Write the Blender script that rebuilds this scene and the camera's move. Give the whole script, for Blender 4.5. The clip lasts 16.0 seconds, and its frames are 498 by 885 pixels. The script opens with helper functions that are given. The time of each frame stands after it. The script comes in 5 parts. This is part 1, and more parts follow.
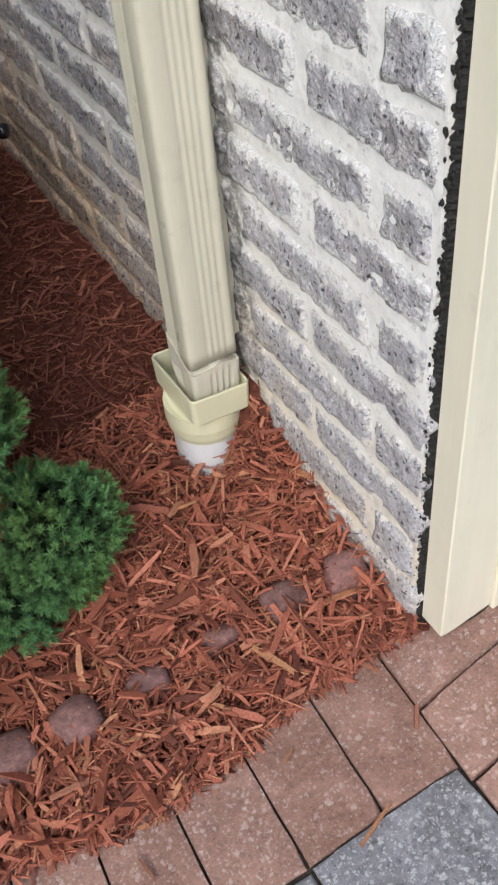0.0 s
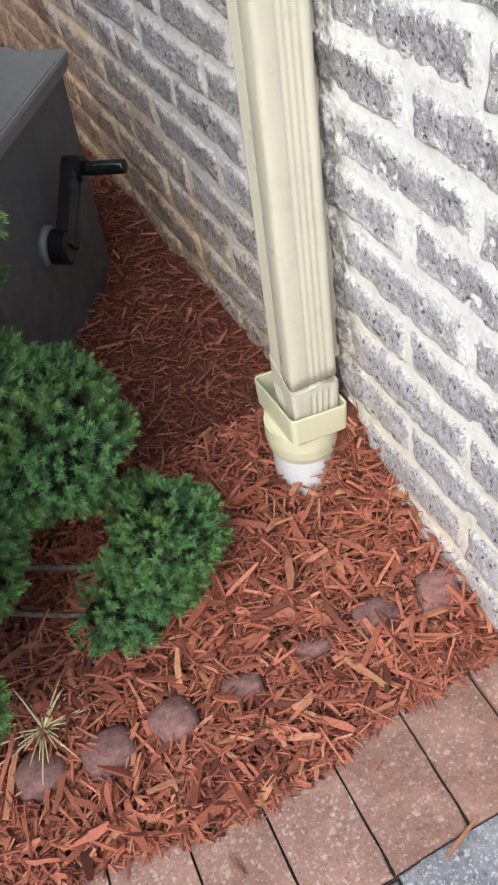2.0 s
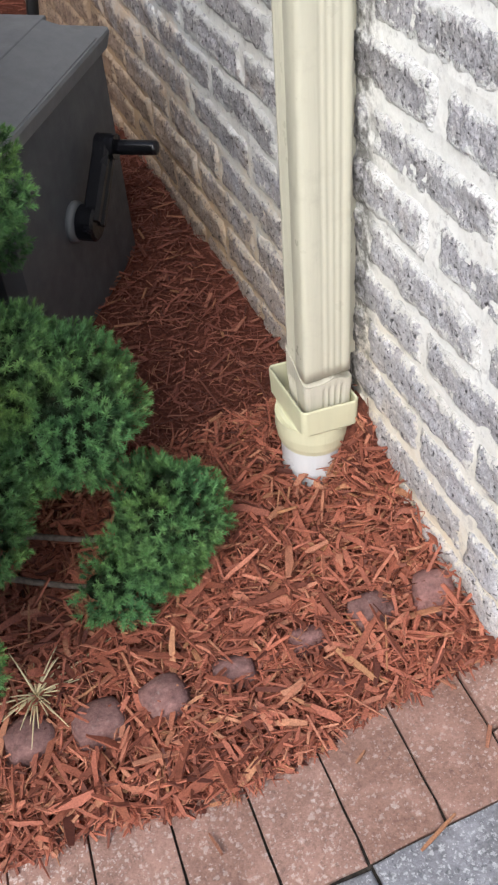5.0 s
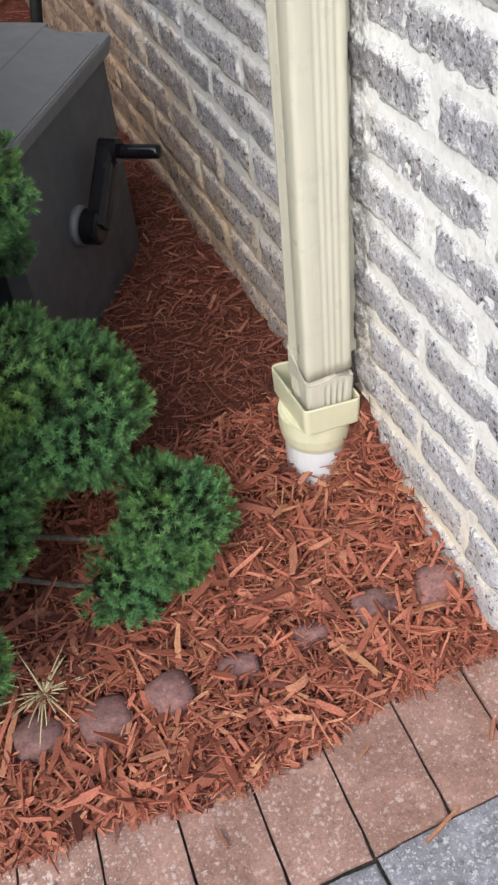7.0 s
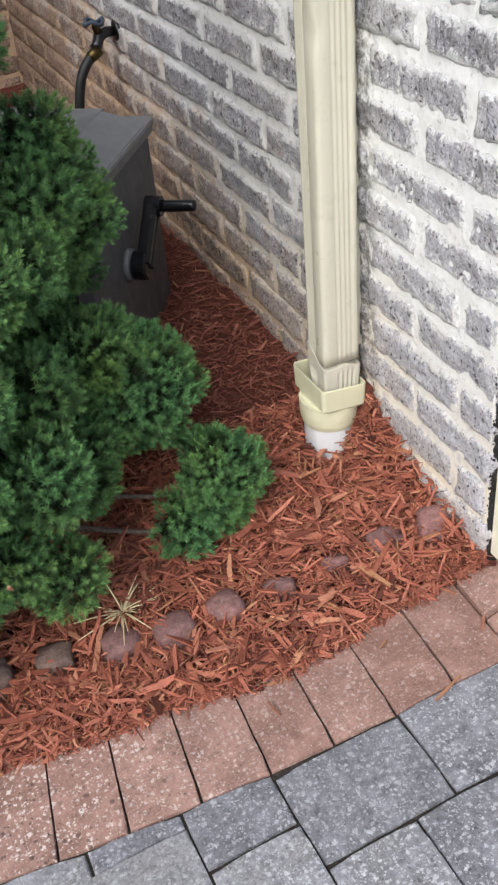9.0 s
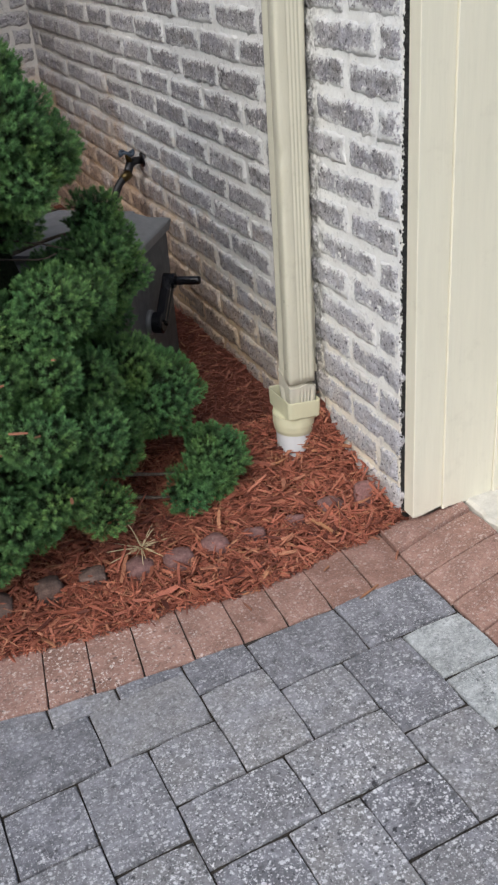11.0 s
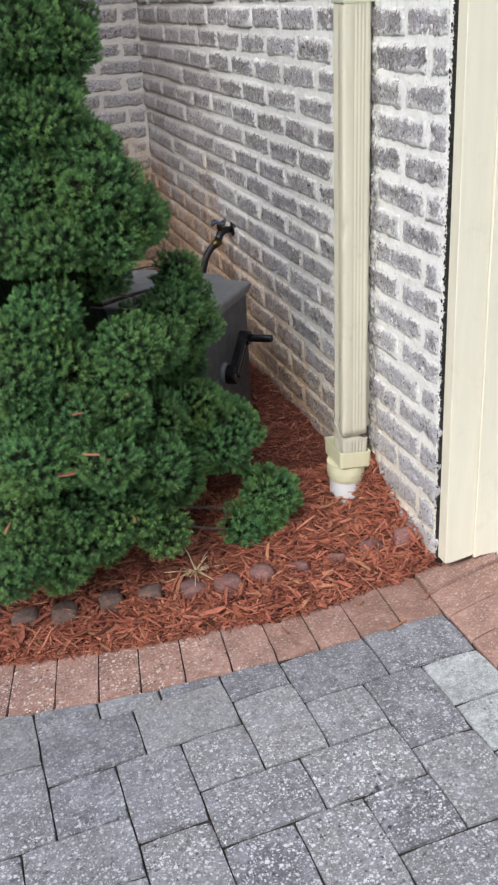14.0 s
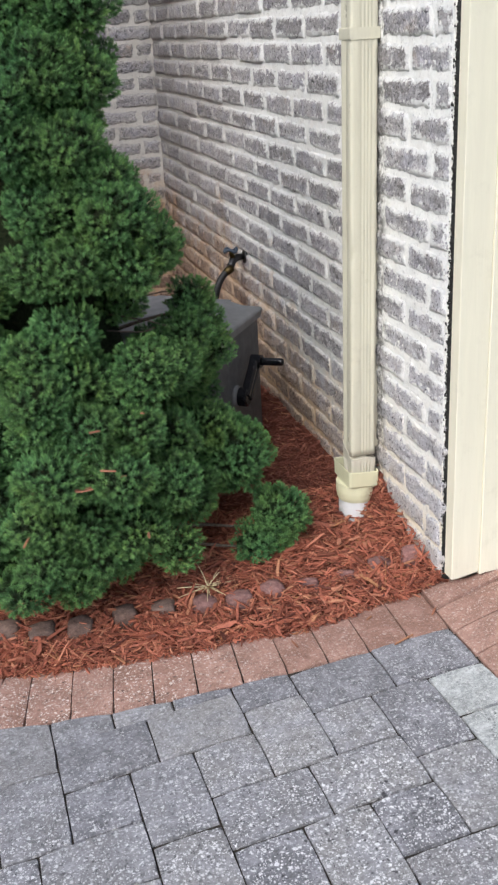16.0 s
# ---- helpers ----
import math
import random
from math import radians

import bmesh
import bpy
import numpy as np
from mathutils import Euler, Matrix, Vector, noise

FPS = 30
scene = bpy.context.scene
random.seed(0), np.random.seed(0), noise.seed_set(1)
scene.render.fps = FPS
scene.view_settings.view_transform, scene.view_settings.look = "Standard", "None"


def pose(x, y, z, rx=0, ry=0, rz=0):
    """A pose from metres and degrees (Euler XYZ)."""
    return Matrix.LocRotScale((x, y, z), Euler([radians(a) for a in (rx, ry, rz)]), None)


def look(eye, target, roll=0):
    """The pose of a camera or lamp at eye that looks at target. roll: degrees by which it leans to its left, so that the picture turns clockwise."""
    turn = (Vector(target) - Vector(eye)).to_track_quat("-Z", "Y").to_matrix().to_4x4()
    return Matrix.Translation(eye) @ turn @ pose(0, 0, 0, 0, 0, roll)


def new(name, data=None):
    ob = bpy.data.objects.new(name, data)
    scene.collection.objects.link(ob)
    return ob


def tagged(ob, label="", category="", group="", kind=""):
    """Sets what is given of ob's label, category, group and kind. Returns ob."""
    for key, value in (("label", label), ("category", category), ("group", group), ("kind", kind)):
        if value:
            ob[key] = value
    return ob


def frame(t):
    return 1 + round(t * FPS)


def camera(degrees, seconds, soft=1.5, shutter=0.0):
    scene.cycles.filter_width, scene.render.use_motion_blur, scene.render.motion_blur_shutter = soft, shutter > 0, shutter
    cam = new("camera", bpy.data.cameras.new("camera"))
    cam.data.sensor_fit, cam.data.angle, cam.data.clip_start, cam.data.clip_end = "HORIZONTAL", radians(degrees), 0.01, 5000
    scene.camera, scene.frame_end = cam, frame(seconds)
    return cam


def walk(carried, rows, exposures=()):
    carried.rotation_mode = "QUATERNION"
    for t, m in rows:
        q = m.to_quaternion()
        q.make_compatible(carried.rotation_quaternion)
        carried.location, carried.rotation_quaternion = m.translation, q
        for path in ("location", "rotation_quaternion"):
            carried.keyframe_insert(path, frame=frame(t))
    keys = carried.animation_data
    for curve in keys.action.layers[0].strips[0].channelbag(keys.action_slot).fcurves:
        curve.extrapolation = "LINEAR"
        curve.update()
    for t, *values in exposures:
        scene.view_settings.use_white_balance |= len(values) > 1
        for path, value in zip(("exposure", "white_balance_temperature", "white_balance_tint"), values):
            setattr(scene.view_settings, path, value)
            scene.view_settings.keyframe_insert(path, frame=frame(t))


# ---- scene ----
cam = camera(28.6, 16.0, soft=2.4)
PATH = [
    (0, (-0.184, -0.343, 1.089), (0.429, 0.889, -0.363), -6.7),
    (0.5, (-0.182, -0.349, 1.091), (0.422, 0.884, -0.363), -7.2),
    (1, (-0.186, -0.352, 1.091), (0.411, 0.899, -0.351), -7.2),
    (1.5, (-0.2, -0.371, 1.098), (0.345, 0.944, -0.307), -8.4),
    (2, (-0.223, -0.39, 1.105), (0.266, 0.98, -0.267), -9.8),
    (2.5, (-0.203, -0.416, 1.111), (0.273, 0.968, -0.252), -10.1),
    (3, (-0.201, -0.404, 1.115), (0.273, 0.964, -0.265), -8.4),
    (3.5, (-0.211, -0.396, 1.114), (0.265, 0.963, -0.274), -7.1),
    (4, (-0.223, -0.394, 1.115), (0.252, 0.972, -0.266), -6.2),
    (4.5, (-0.234, -0.398, 1.115), (0.237, 0.964, -0.271), -5.7),
    (7, (-0.224, -0.42, 1.118), (0.223, 0.958, -0.261), -7.2),
    (7.5, (-0.227, -0.444, 1.128), (0.195, 0.964, -0.229), -8.6),
    (8, (-0.253, -0.498, 1.128), (0.214, 0.915, -0.208), -8.3),
    (8.5, (-0.356, -0.611, 1.159), (0.217, 0.851, -0.08), -6.9),
    (8.7, (-0.414, -0.666, 1.167), (0.163, 0.807, -0.057), -6.4),
    (10.8, (-0.694, -1.358, 1.296), (-0.051, 0.248, 0.293), -5.5),
    (11, (-0.741, -1.417, 1.301), (-0.078, 0.196, 0.322), -4.5),
    (11.5, (-0.748, -1.534, 1.313), (-0.108, 0.115, 0.381), -3.3),
    (12, (-0.726, -1.611, 1.329), (-0.128, 0.069, 0.424), -3.1),
    (12.5, (-0.718, -1.629, 1.334), (-0.142, 0.067, 0.445), -3.3),
    (13, (-0.726, -1.65, 1.344), (-0.17, 0.065, 0.477), -3.2),
    (13.5, (-0.734, -1.668, 1.345), (-0.201, 0.064, 0.499), -3.1),
    (14, (-0.741, -1.678, 1.344), (-0.224, 0.062, 0.503), -3.1),
    (14.5, (-0.738, -1.687, 1.344), (-0.212, 0.058, 0.521), -2.8),
    (15, (-0.735, -1.709, 1.349), (-0.202, 0.055, 0.569), -2.9),
    (15.5, (-0.736, -1.731, 1.355), (-0.208, 0.042, 0.596), -3.2),
    (16, (-0.761, -1.751, 1.353), (-0.258, 0.018, 0.566), -3.3),
]
EXPOSURES = [(0.0, 0.08), (1.0, 0.17), (1.5, 0.22), (2.0, 0.45), (3.0, 0.38), (3.5, 0.36), (4.5, 0.39), (7.0, 0.42), (7.5, 0.44), (8.0, 0.62), (8.5, 0.52), (10.8, -0.06), (12.5, 0.15), (14.0, 0.26), (16.0, 0.32)]
walk(cam, [(t, look(eye, target, roll)) for t, eye, target, roll in PATH], EXPOSURES)

# ---- world and light ----
world = bpy.data.worlds.new("sky")
scene.world = world
world.use_nodes = True
wn, wl = world.node_tree.nodes, world.node_tree.links
sky = wn.new("ShaderNodeTexSky")
sky.sky_type, sky.sun_disc = "NISHITA", False
sky.sun_elevation, sky.sun_rotation = radians(45), radians(225)
sky.air_density, sky.dust_density, sky.ozone_density = 1.0, 3.0, 1.0
wn["Background"].inputs["Strength"].default_value = 0.15
wl.new(sky.outputs["Color"], wn["Background"].inputs["Color"])

sun = new("sun", bpy.data.lights.new("sun", "SUN"))
sun.data.energy, sun.data.angle, sun.data.color = 1.9, radians(50), (0.93, 0.97, 1.0)
sun.matrix_world = look((-3.2, -3.0, 4.4), (0, 0, 0))

# ---- materials ----


class Mat:
    """A principled material with short ways to add nodes."""

    def __init__(self, name, color=(0.5, 0.5, 0.5), rough=0.6, metal=0.0, spec=0.5):
        self.m = bpy.data.materials.new(name)
        self.m.use_nodes = True
        self.t = self.m.node_tree
        self.b = self.t.nodes["Principled BSDF"]
        self.b.inputs["Base Color"].default_value = (*color, 1)
        self.b.inputs["Roughness"].default_value = rough
        self.b.inputs["Metallic"].default_value = metal
        self.b.inputs["Specular IOR Level"].default_value = spec
        self.geo = self.t.nodes.new("ShaderNodeNewGeometry")
        self.pos = self.geo.outputs["Position"]

    def link(self, a, b):
        if hasattr(a, "is_linked"):
            self.t.links.new(a, b)
        else:
            b.default_value = a

    def scaled(self, s):
        n = self.t.nodes.new("ShaderNodeVectorMath")
        n.operation = "MULTIPLY"
        self.link(self.pos, n.inputs[0])
        n.inputs[1].default_value = s
        return n.outputs[0]

    def noise(self, scale, detail=4, rough=0.6, vec=None, distort=0.0):
        n = self.t.nodes.new("ShaderNodeTexNoise")
        n.inputs["Scale"].default_value = scale
        n.inputs["Detail"].default_value = detail
        n.inputs["Roughness"].default_value = rough
        n.inputs["Distortion"].default_value = distort
        self.link(vec or self.pos, n.inputs["Vector"])
        return n.outputs["Fac"]

    def cells(self, scale, vec=None):
        n = self.t.nodes.new("ShaderNodeTexVoronoi")
        n.inputs["Scale"].default_value = scale
        self.link(vec or self.pos, n.inputs["Vector"])
        return n

    def ramp(self, fac, *stops):
        n = self.t.nodes.new("ShaderNodeValToRGB")
        e = n.color_ramp.elements
        while len(e) < len(stops):
            e.new(0.5)
        for k, (p, c) in enumerate(stops):
            e[k].position = p
            e[k].color = (*c, 1) if isinstance(c, tuple) else (c, c, c, 1)
        self.link(fac, n.inputs[0])
        return n.outputs[0]

    def mix(self, fac, a, b, kind="MIX"):
        n = self.t.nodes.new("ShaderNodeMix")
        n.data_type, n.blend_type = "RGBA", kind
        self.link(fac, n.inputs[0])
        for v, s in ((a, n.inputs[6]), (b, n.inputs[7])):
            self.link((*v, 1) if isinstance(v, tuple) else v, s)
        return n.outputs[2]

    def math(self, op, a, b=0.0, c=None):
        n = self.t.nodes.new("ShaderNodeMath")
        n.operation = op
        self.link(a, n.inputs[0])
        self.link(b, n.inputs[1])
        if c is not None:
            self.link(c, n.inputs[2])
        return n.outputs[0]

    def attr(self, name):
        n = self.t.nodes.new("ShaderNodeAttribute")
        n.attribute_name = name
        return n.outputs["Fac"]

    def rnd(self):
        return self.t.nodes.new("ShaderNodeObjectInfo").outputs["Random"]

    def island(self):
        return self.geo.outputs["Random Per Island"]

    def height(self):
        n = self.t.nodes.new("ShaderNodeSeparateXYZ")
        self.link(self.pos, n.inputs[0])
        return n.outputs

    def color(self, c):
        self.link(c, self.b.inputs["Base Color"])
        return self

    def rough(self, f):
        self.link(f, self.b.inputs["Roughness"])
        return self

    def bump(self, h, dist, strength=1.0):
        n = self.t.nodes.new("ShaderNodeBump")
        n.inputs["Distance"].default_value = dist
        n.inputs["Strength"].default_value = strength
        self.link(h, n.inputs["Height"])
        old = self.b.inputs["Normal"]
        if old.is_linked:
            self.link(old.links[0].from_socket, n.inputs["Normal"])
        self.link(n.outputs[0], old)
        return self


def brick_material(name, joined):
    a = Mat(name, rough=0.9, spec=0.25)
    h = a.height()
    r = a.island() if joined else a.rnd()
    tone = a.ramp(r, (0.0, (0.295, 0.278, 0.280)), (0.5, (0.395, 0.376, 0.380)), (1.0, (0.48, 0.46, 0.465)))
    grain = a.noise(190, 5, 0.75)
    c = a.mix(1.0, tone, a.ramp(grain, (0.30, 0.55), (0.5, 1.0), (0.70, 1.40)), "MULTIPLY")
    c = a.mix(1.0, c, a.ramp(a.noise(60, 4, 0.7), (0.32, 0.66), (0.5, 1.0), (0.68, 1.24)), "MULTIPLY")
    # lilac and blue-grey patches
    c = a.mix(a.ramp(a.noise(17, 3), (0.45, 0.0), (0.62, 0.6)), c, a.mix(1.0, c, (0.97, 0.99, 1.12), "MULTIPLY"))
    # pale bloom, strongest low down near the drive
    wet = a.math("SUBTRACT", 1.0, a.math("ADD", a.math("MULTIPLY", h[2], 0.9), a.math("MULTIPLY", h[1], 0.28)))
    bloom = a.ramp(a.math("ADD", a.noise(24, 5, 0.7), a.math("MULTIPLY", wet, 0.30)), (0.44, 0.0), (0.72, 0.72))
    c = a.mix(bloom, c, a.mix(1.0, (0.62, 0.615, 0.655), a.ramp(grain, (0.3, 0.65), (0.7, 1.25)), "MULTIPLY"))
    # dark pits, larger holes and pale crumbs
    pit = a.ramp(a.noise(150, 2, 0.5), (0.33, 1.0), (0.385, 0.0))
    c = a.mix(a.math("MULTIPLY", pit, 0.85), c, (0.060, 0.055, 0.058))
    hole = a.ramp(a.noise(64, 3, 0.6), (0.30, 0.9), (0.36, 0.0))
    c = a.mix(hole, c, (0.085, 0.08, 0.082))
    c = a.mix(a.ramp(a.noise(165, 2, 0.5), (0.62, 0.0), (0.68, 0.8)), c, (0.72, 0.71, 0.72))
    # tan stain on some faces
    c = a.mix(a.ramp(a.noise(5.0, 4, 0.7), (0.62, 0.0), (0.74, 0.42)), c, (0.46, 0.33, 0.20))
    # mortar smeared over the arris, broken into crumbs
    e = a.math("ADD", a.attr("edge"), a.math("MULTIPLY", a.math("SUBTRACT", a.noise(105, 5, 0.75), 0.5), 2.6))
    e = a.math("ADD", e, a.math("MULTIPLY", a.math("SUBTRACT", a.noise(11, 2), 0.5), 1.3))
    e = a.math("ADD", e, a.math("MULTIPLY", a.math("SUBTRACT", a.noise(38, 3), 0.5), 1.3))
    e = a.math("SUBTRACT", e, a.ramp(h[2], (0.05, 0.35), (0.45, 0.0)))
    e = a.math("SUBTRACT", e, a.ramp(h[1], (0.158, 0.55), (0.180, 0.0)))
    smear = a.ramp(e, (0.52, 0.0), (0.66, 0.92))
    # smeared mortar turns greyer with y, towards the far corner
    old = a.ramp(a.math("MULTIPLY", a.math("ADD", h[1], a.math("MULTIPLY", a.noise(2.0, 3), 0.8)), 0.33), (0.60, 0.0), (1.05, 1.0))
    low_tan = a.ramp(a.math("ADD", h[2], a.math("MULTIPLY", a.noise(5, 3), 0.5)), (0.35, 0.55), (0.75, 0.0))
    white = a.mix(low_tan, (0.80, 0.80, 0.79), (0.70, 0.65, 0.55))
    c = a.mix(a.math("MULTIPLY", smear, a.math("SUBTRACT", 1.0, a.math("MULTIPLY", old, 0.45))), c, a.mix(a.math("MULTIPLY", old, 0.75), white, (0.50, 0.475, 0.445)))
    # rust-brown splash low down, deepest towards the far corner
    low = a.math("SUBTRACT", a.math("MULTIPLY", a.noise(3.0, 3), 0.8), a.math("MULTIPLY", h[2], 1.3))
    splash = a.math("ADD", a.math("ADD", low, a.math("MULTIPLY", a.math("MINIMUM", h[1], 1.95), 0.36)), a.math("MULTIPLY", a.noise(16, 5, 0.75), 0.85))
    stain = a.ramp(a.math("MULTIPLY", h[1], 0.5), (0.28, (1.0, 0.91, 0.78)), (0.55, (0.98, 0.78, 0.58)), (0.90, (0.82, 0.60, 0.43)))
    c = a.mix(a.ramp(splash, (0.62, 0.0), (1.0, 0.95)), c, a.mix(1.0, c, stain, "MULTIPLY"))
    # near-black blotches in the strip beside the downspout
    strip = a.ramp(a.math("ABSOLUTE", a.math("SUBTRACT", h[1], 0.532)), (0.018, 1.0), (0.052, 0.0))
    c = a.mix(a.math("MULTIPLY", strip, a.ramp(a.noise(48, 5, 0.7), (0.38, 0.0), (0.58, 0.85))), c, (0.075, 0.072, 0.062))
    a.color(c)
    a.bump(a.noise(60, 5, 0.72), 0.010, 1.0).bump(a.noise(150, 4, 0.65), 0.0030, 0.8)
    return a.m


def mortar_material():
    a = Mat("mortar", rough=0.92, spec=0.2)
    h = a.height()
    low = a.ramp(a.math("ADD", h[2], a.math("MULTIPLY", a.noise(4, 3), 0.6)), (0.34, 1.0), (0.74, 0.0))
    c = a.mix(low, (0.87, 0.87, 0.85), (0.74, 0.68, 0.57))
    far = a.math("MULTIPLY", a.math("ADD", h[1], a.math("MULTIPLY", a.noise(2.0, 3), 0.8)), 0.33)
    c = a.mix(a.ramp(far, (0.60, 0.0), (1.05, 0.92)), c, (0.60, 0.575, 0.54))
    c = a.mix(a.ramp(a.noise(20, 4), (0.45, 0.0), (0.8, 0.30)), c, (0.55, 0.50, 0.43))
    c = a.mix(1.0, c, a.ramp(a.noise(90, 5, 0.7), (0.30, 0.90), (0.55, 1.0), (0.75, 1.04)), "MULTIPLY")
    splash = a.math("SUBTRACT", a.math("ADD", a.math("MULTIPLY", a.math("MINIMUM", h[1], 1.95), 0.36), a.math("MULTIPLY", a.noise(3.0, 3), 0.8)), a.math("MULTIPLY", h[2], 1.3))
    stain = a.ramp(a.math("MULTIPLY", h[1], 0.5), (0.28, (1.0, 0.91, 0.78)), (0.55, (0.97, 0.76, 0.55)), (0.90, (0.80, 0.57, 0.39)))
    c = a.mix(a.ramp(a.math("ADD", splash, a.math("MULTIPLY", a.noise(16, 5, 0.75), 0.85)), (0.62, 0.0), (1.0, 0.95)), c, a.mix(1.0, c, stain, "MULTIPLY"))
    # near-black blotches in the strip beside the downspout
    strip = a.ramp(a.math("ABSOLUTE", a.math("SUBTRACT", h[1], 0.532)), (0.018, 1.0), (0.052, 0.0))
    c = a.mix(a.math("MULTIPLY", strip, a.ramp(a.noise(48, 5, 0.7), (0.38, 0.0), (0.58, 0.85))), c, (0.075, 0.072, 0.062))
    # brick grit dragged into the joint
    grit = a.ramp(a.math("ADD", a.noise(120, 5, 0.75), a.math("MULTIPLY", a.math("SUBTRACT", a.noise(30, 3), 0.5), 0.9)), (0.60, 0.0), (0.70, 0.65))
    c = a.mix(grit, c, a.mix(0.55, c, (0.36, 0.345, 0.355)))
    # crumbs fallen out
    c = a.mix(a.ramp(a.noise(75, 3, 0.6), (0.27, 0.75), (0.32, 0.0)), c, (0.16, 0.145, 0.13))
    a.color(c).bump(a.noise(45, 5, 0.6), 0.004, 0.7).bump(a.noise(330, 2), 0.0006, 0.5)
    return a.m


def paver_material(name, tone, vary, white, dark, bloom, share, force, worn=False):
    a = Mat(name, rough=0.85, spec=0.3)
    c = a.mix(a.rnd(), tone, vary)
    c = a.mix(1.0, c, a.ramp(a.noise(260, 4, 0.7), (0.3, 0.68), (0.5, 1.0), (0.72, 1.28)), "MULTIPLY")
    c = a.mix(a.ramp(a.noise(14, 4, 0.65), (0.42, 0.0), (0.68, bloom)), c, tuple(min(1.0, v * 1.7 + 0.05) for v in tone))
    c = a.mix(a.ramp(a.noise(34, 4, 0.7), (0.45, 0.0), (0.75, 0.35)), c, tuple(v * 0.6 for v in tone))
    c = a.mix(1.0, c, a.ramp(a.noise(75, 5, 0.8), (0.30, 0.84 if worn else 0.62), (0.5, 1.0), (0.70, 1.16 if worn else 1.42)), "MULTIPLY")
    mask = a.ramp(a.noise(17, 3, 0.6), (0.3, 0.55), (0.65, 1.0))
    per = a.ramp(a.math("FRACT", a.math("MULTIPLY", a.rnd(), 7.3)), (0.0, 0.65), (1.0, 1.0))
    mask = a.math("MULTIPLY", mask, per)
    if worn:
        side = a.math("ADD", a.height()[0], a.math("MULTIPLY", a.noise(6, 3), 0.5))
        mask = a.math("MULTIPLY", mask, a.ramp(a.math("ADD", side, 0.6), (0.25, 1.0), (0.8, 0.42)))
    else:
        # more cement film is left on the pavers close to the bed
        side = a.math("ADD", a.height()[1], a.math("MULTIPLY", a.noise(6, 3), 0.2))
        mask = a.math("MULTIPLY", mask, a.ramp(a.math("ADD", side, 0.6), (0.30, 1.0), (0.62, 0.45)))
    wob = a.t.nodes.new("ShaderNodeTexNoise")
    wob.inputs["Scale"].default_value, wob.inputs["Detail"].default_value = 260, 2
    a.link(a.pos, wob.inputs["Vector"])
    shift = a.t.nodes.new("ShaderNodeVectorMath")
    shift.operation = "MULTIPLY_ADD"
    a.link(wob.outputs["Color"], shift.inputs[0])
    shift.inputs[1].default_value = (0.007, 0.007, 0.007)
    a.link(a.pos, shift.inputs[2])
    shaken = shift.outputs[0]
    for scale, col, size, part_ in ((260, white, 0.48, share + 0.06), (150, white, 0.51, share + 0.08), (95, white, 0.49, share + 0.24), (58, white, 0.38, share + 0.47), (210, dark, 0.50, 0.70), (105, dark, 0.50, 0.80), (50, dark, 0.40, 0.91)):
        v = a.cells(scale, shaken)
        sep = a.t.nodes.new("ShaderNodeSeparateColor")
        a.link(v.outputs["Color"], sep.inputs[0])
        keep = a.ramp(sep.outputs[0], (part_, 0.0), (part_ + 0.03, 1.0))
        ragged = a.math("ADD", v.outputs["Distance"], a.math("MULTIPLY", a.noise(420, 3), 0.55))
        ragged = a.math("SUBTRACT", a.math("ADD", ragged, a.math("MULTIPLY", sep.outputs[1], 0.20)), 0.14)
        spot = a.ramp(ragged, (size - 0.02, 1.0), (size + 0.10, 0.0))
        c = a.mix(a.math("MULTIPLY", mask, a.math("MULTIPLY", a.math("MULTIPLY", keep, spot), force)), c, col)
    a.color(c).bump(a.noise(420, 4, 0.7), 0.0012, 0.7).bump(a.noise(90, 3), 0.002, 0.35)
    return a.m


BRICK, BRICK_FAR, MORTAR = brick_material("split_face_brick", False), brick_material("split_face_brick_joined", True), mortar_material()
RED = paver_material("red_paver", (0.265, 0.150, 0.116), (0.325, 0.196, 0.158), (0.78, 0.70, 0.64), (0.07, 0.05, 0.045), 0.6, 0.50, 0.92, True)
GREY = paver_material("grey_paver", (0.150, 0.150, 0.166), (0.285, 0.277, 0.275), (0.78, 0.78, 0.80), (0.025, 0.025, 0.03), 0.8, 0.37, 0.91)
PALE = paver_material("pale_paver", (0.33, 0.345, 0.345), (0.38, 0.385, 0.375), (0.74, 0.74, 0.74), (0.05, 0.05, 0.055), 0.6, 0.50, 0.75)
EDGE = paver_material("edging_stone", (0.165, 0.092, 0.084), (0.25, 0.118, 0.106), (0.45, 0.40, 0.38), (0.04, 0.03, 0.03), 0.3, 0.76, 0.4)
EDGE_OLD = paver_material("weathered_edging_stone", (0.115, 0.076, 0.062), (0.165, 0.105, 0.085), (0.42, 0.38, 0.35), (0.04, 0.03, 0.03), 0.4, 0.76, 0.4)


def chip_material(name, dark, mid, light, joined=True):
    a = Mat(name, rough=0.72, spec=0.35)
    r = a.island() if joined else a.rnd()
    c = a.ramp(r, (0.0, dark), (0.25, mid), (0.72, tuple(1.35 * v for v in mid)), (0.93, light), (1.0, (0.42, 0.20, 0.095)))
    g = a.noise(1.0, 4, 0.6, a.scaled((420, 420, 420)))
    c = a.mix(1.0, c, a.ramp(g, (0.25, 0.55), (0.75, 1.35)), "MULTIPLY")
    c = a.mix(a.ramp(a.noise(28, 2), (0.35, 0.0), (0.8, 0.4)), c, dark)
    a.color(c).bump(a.noise(500, 3), 0.0006, 0.8)
    return a.m


CHIP = chip_material("red_mulch", (0.100, 0.031, 0.021), (0.345, 0.112, 0.069), (0.55, 0.245, 0.15))
SHRED = chip_material("shredded_mulch", (0.115, 0.038, 0.028), (0.245, 0.083, 0.056), (0.46, 0.19, 0.12))

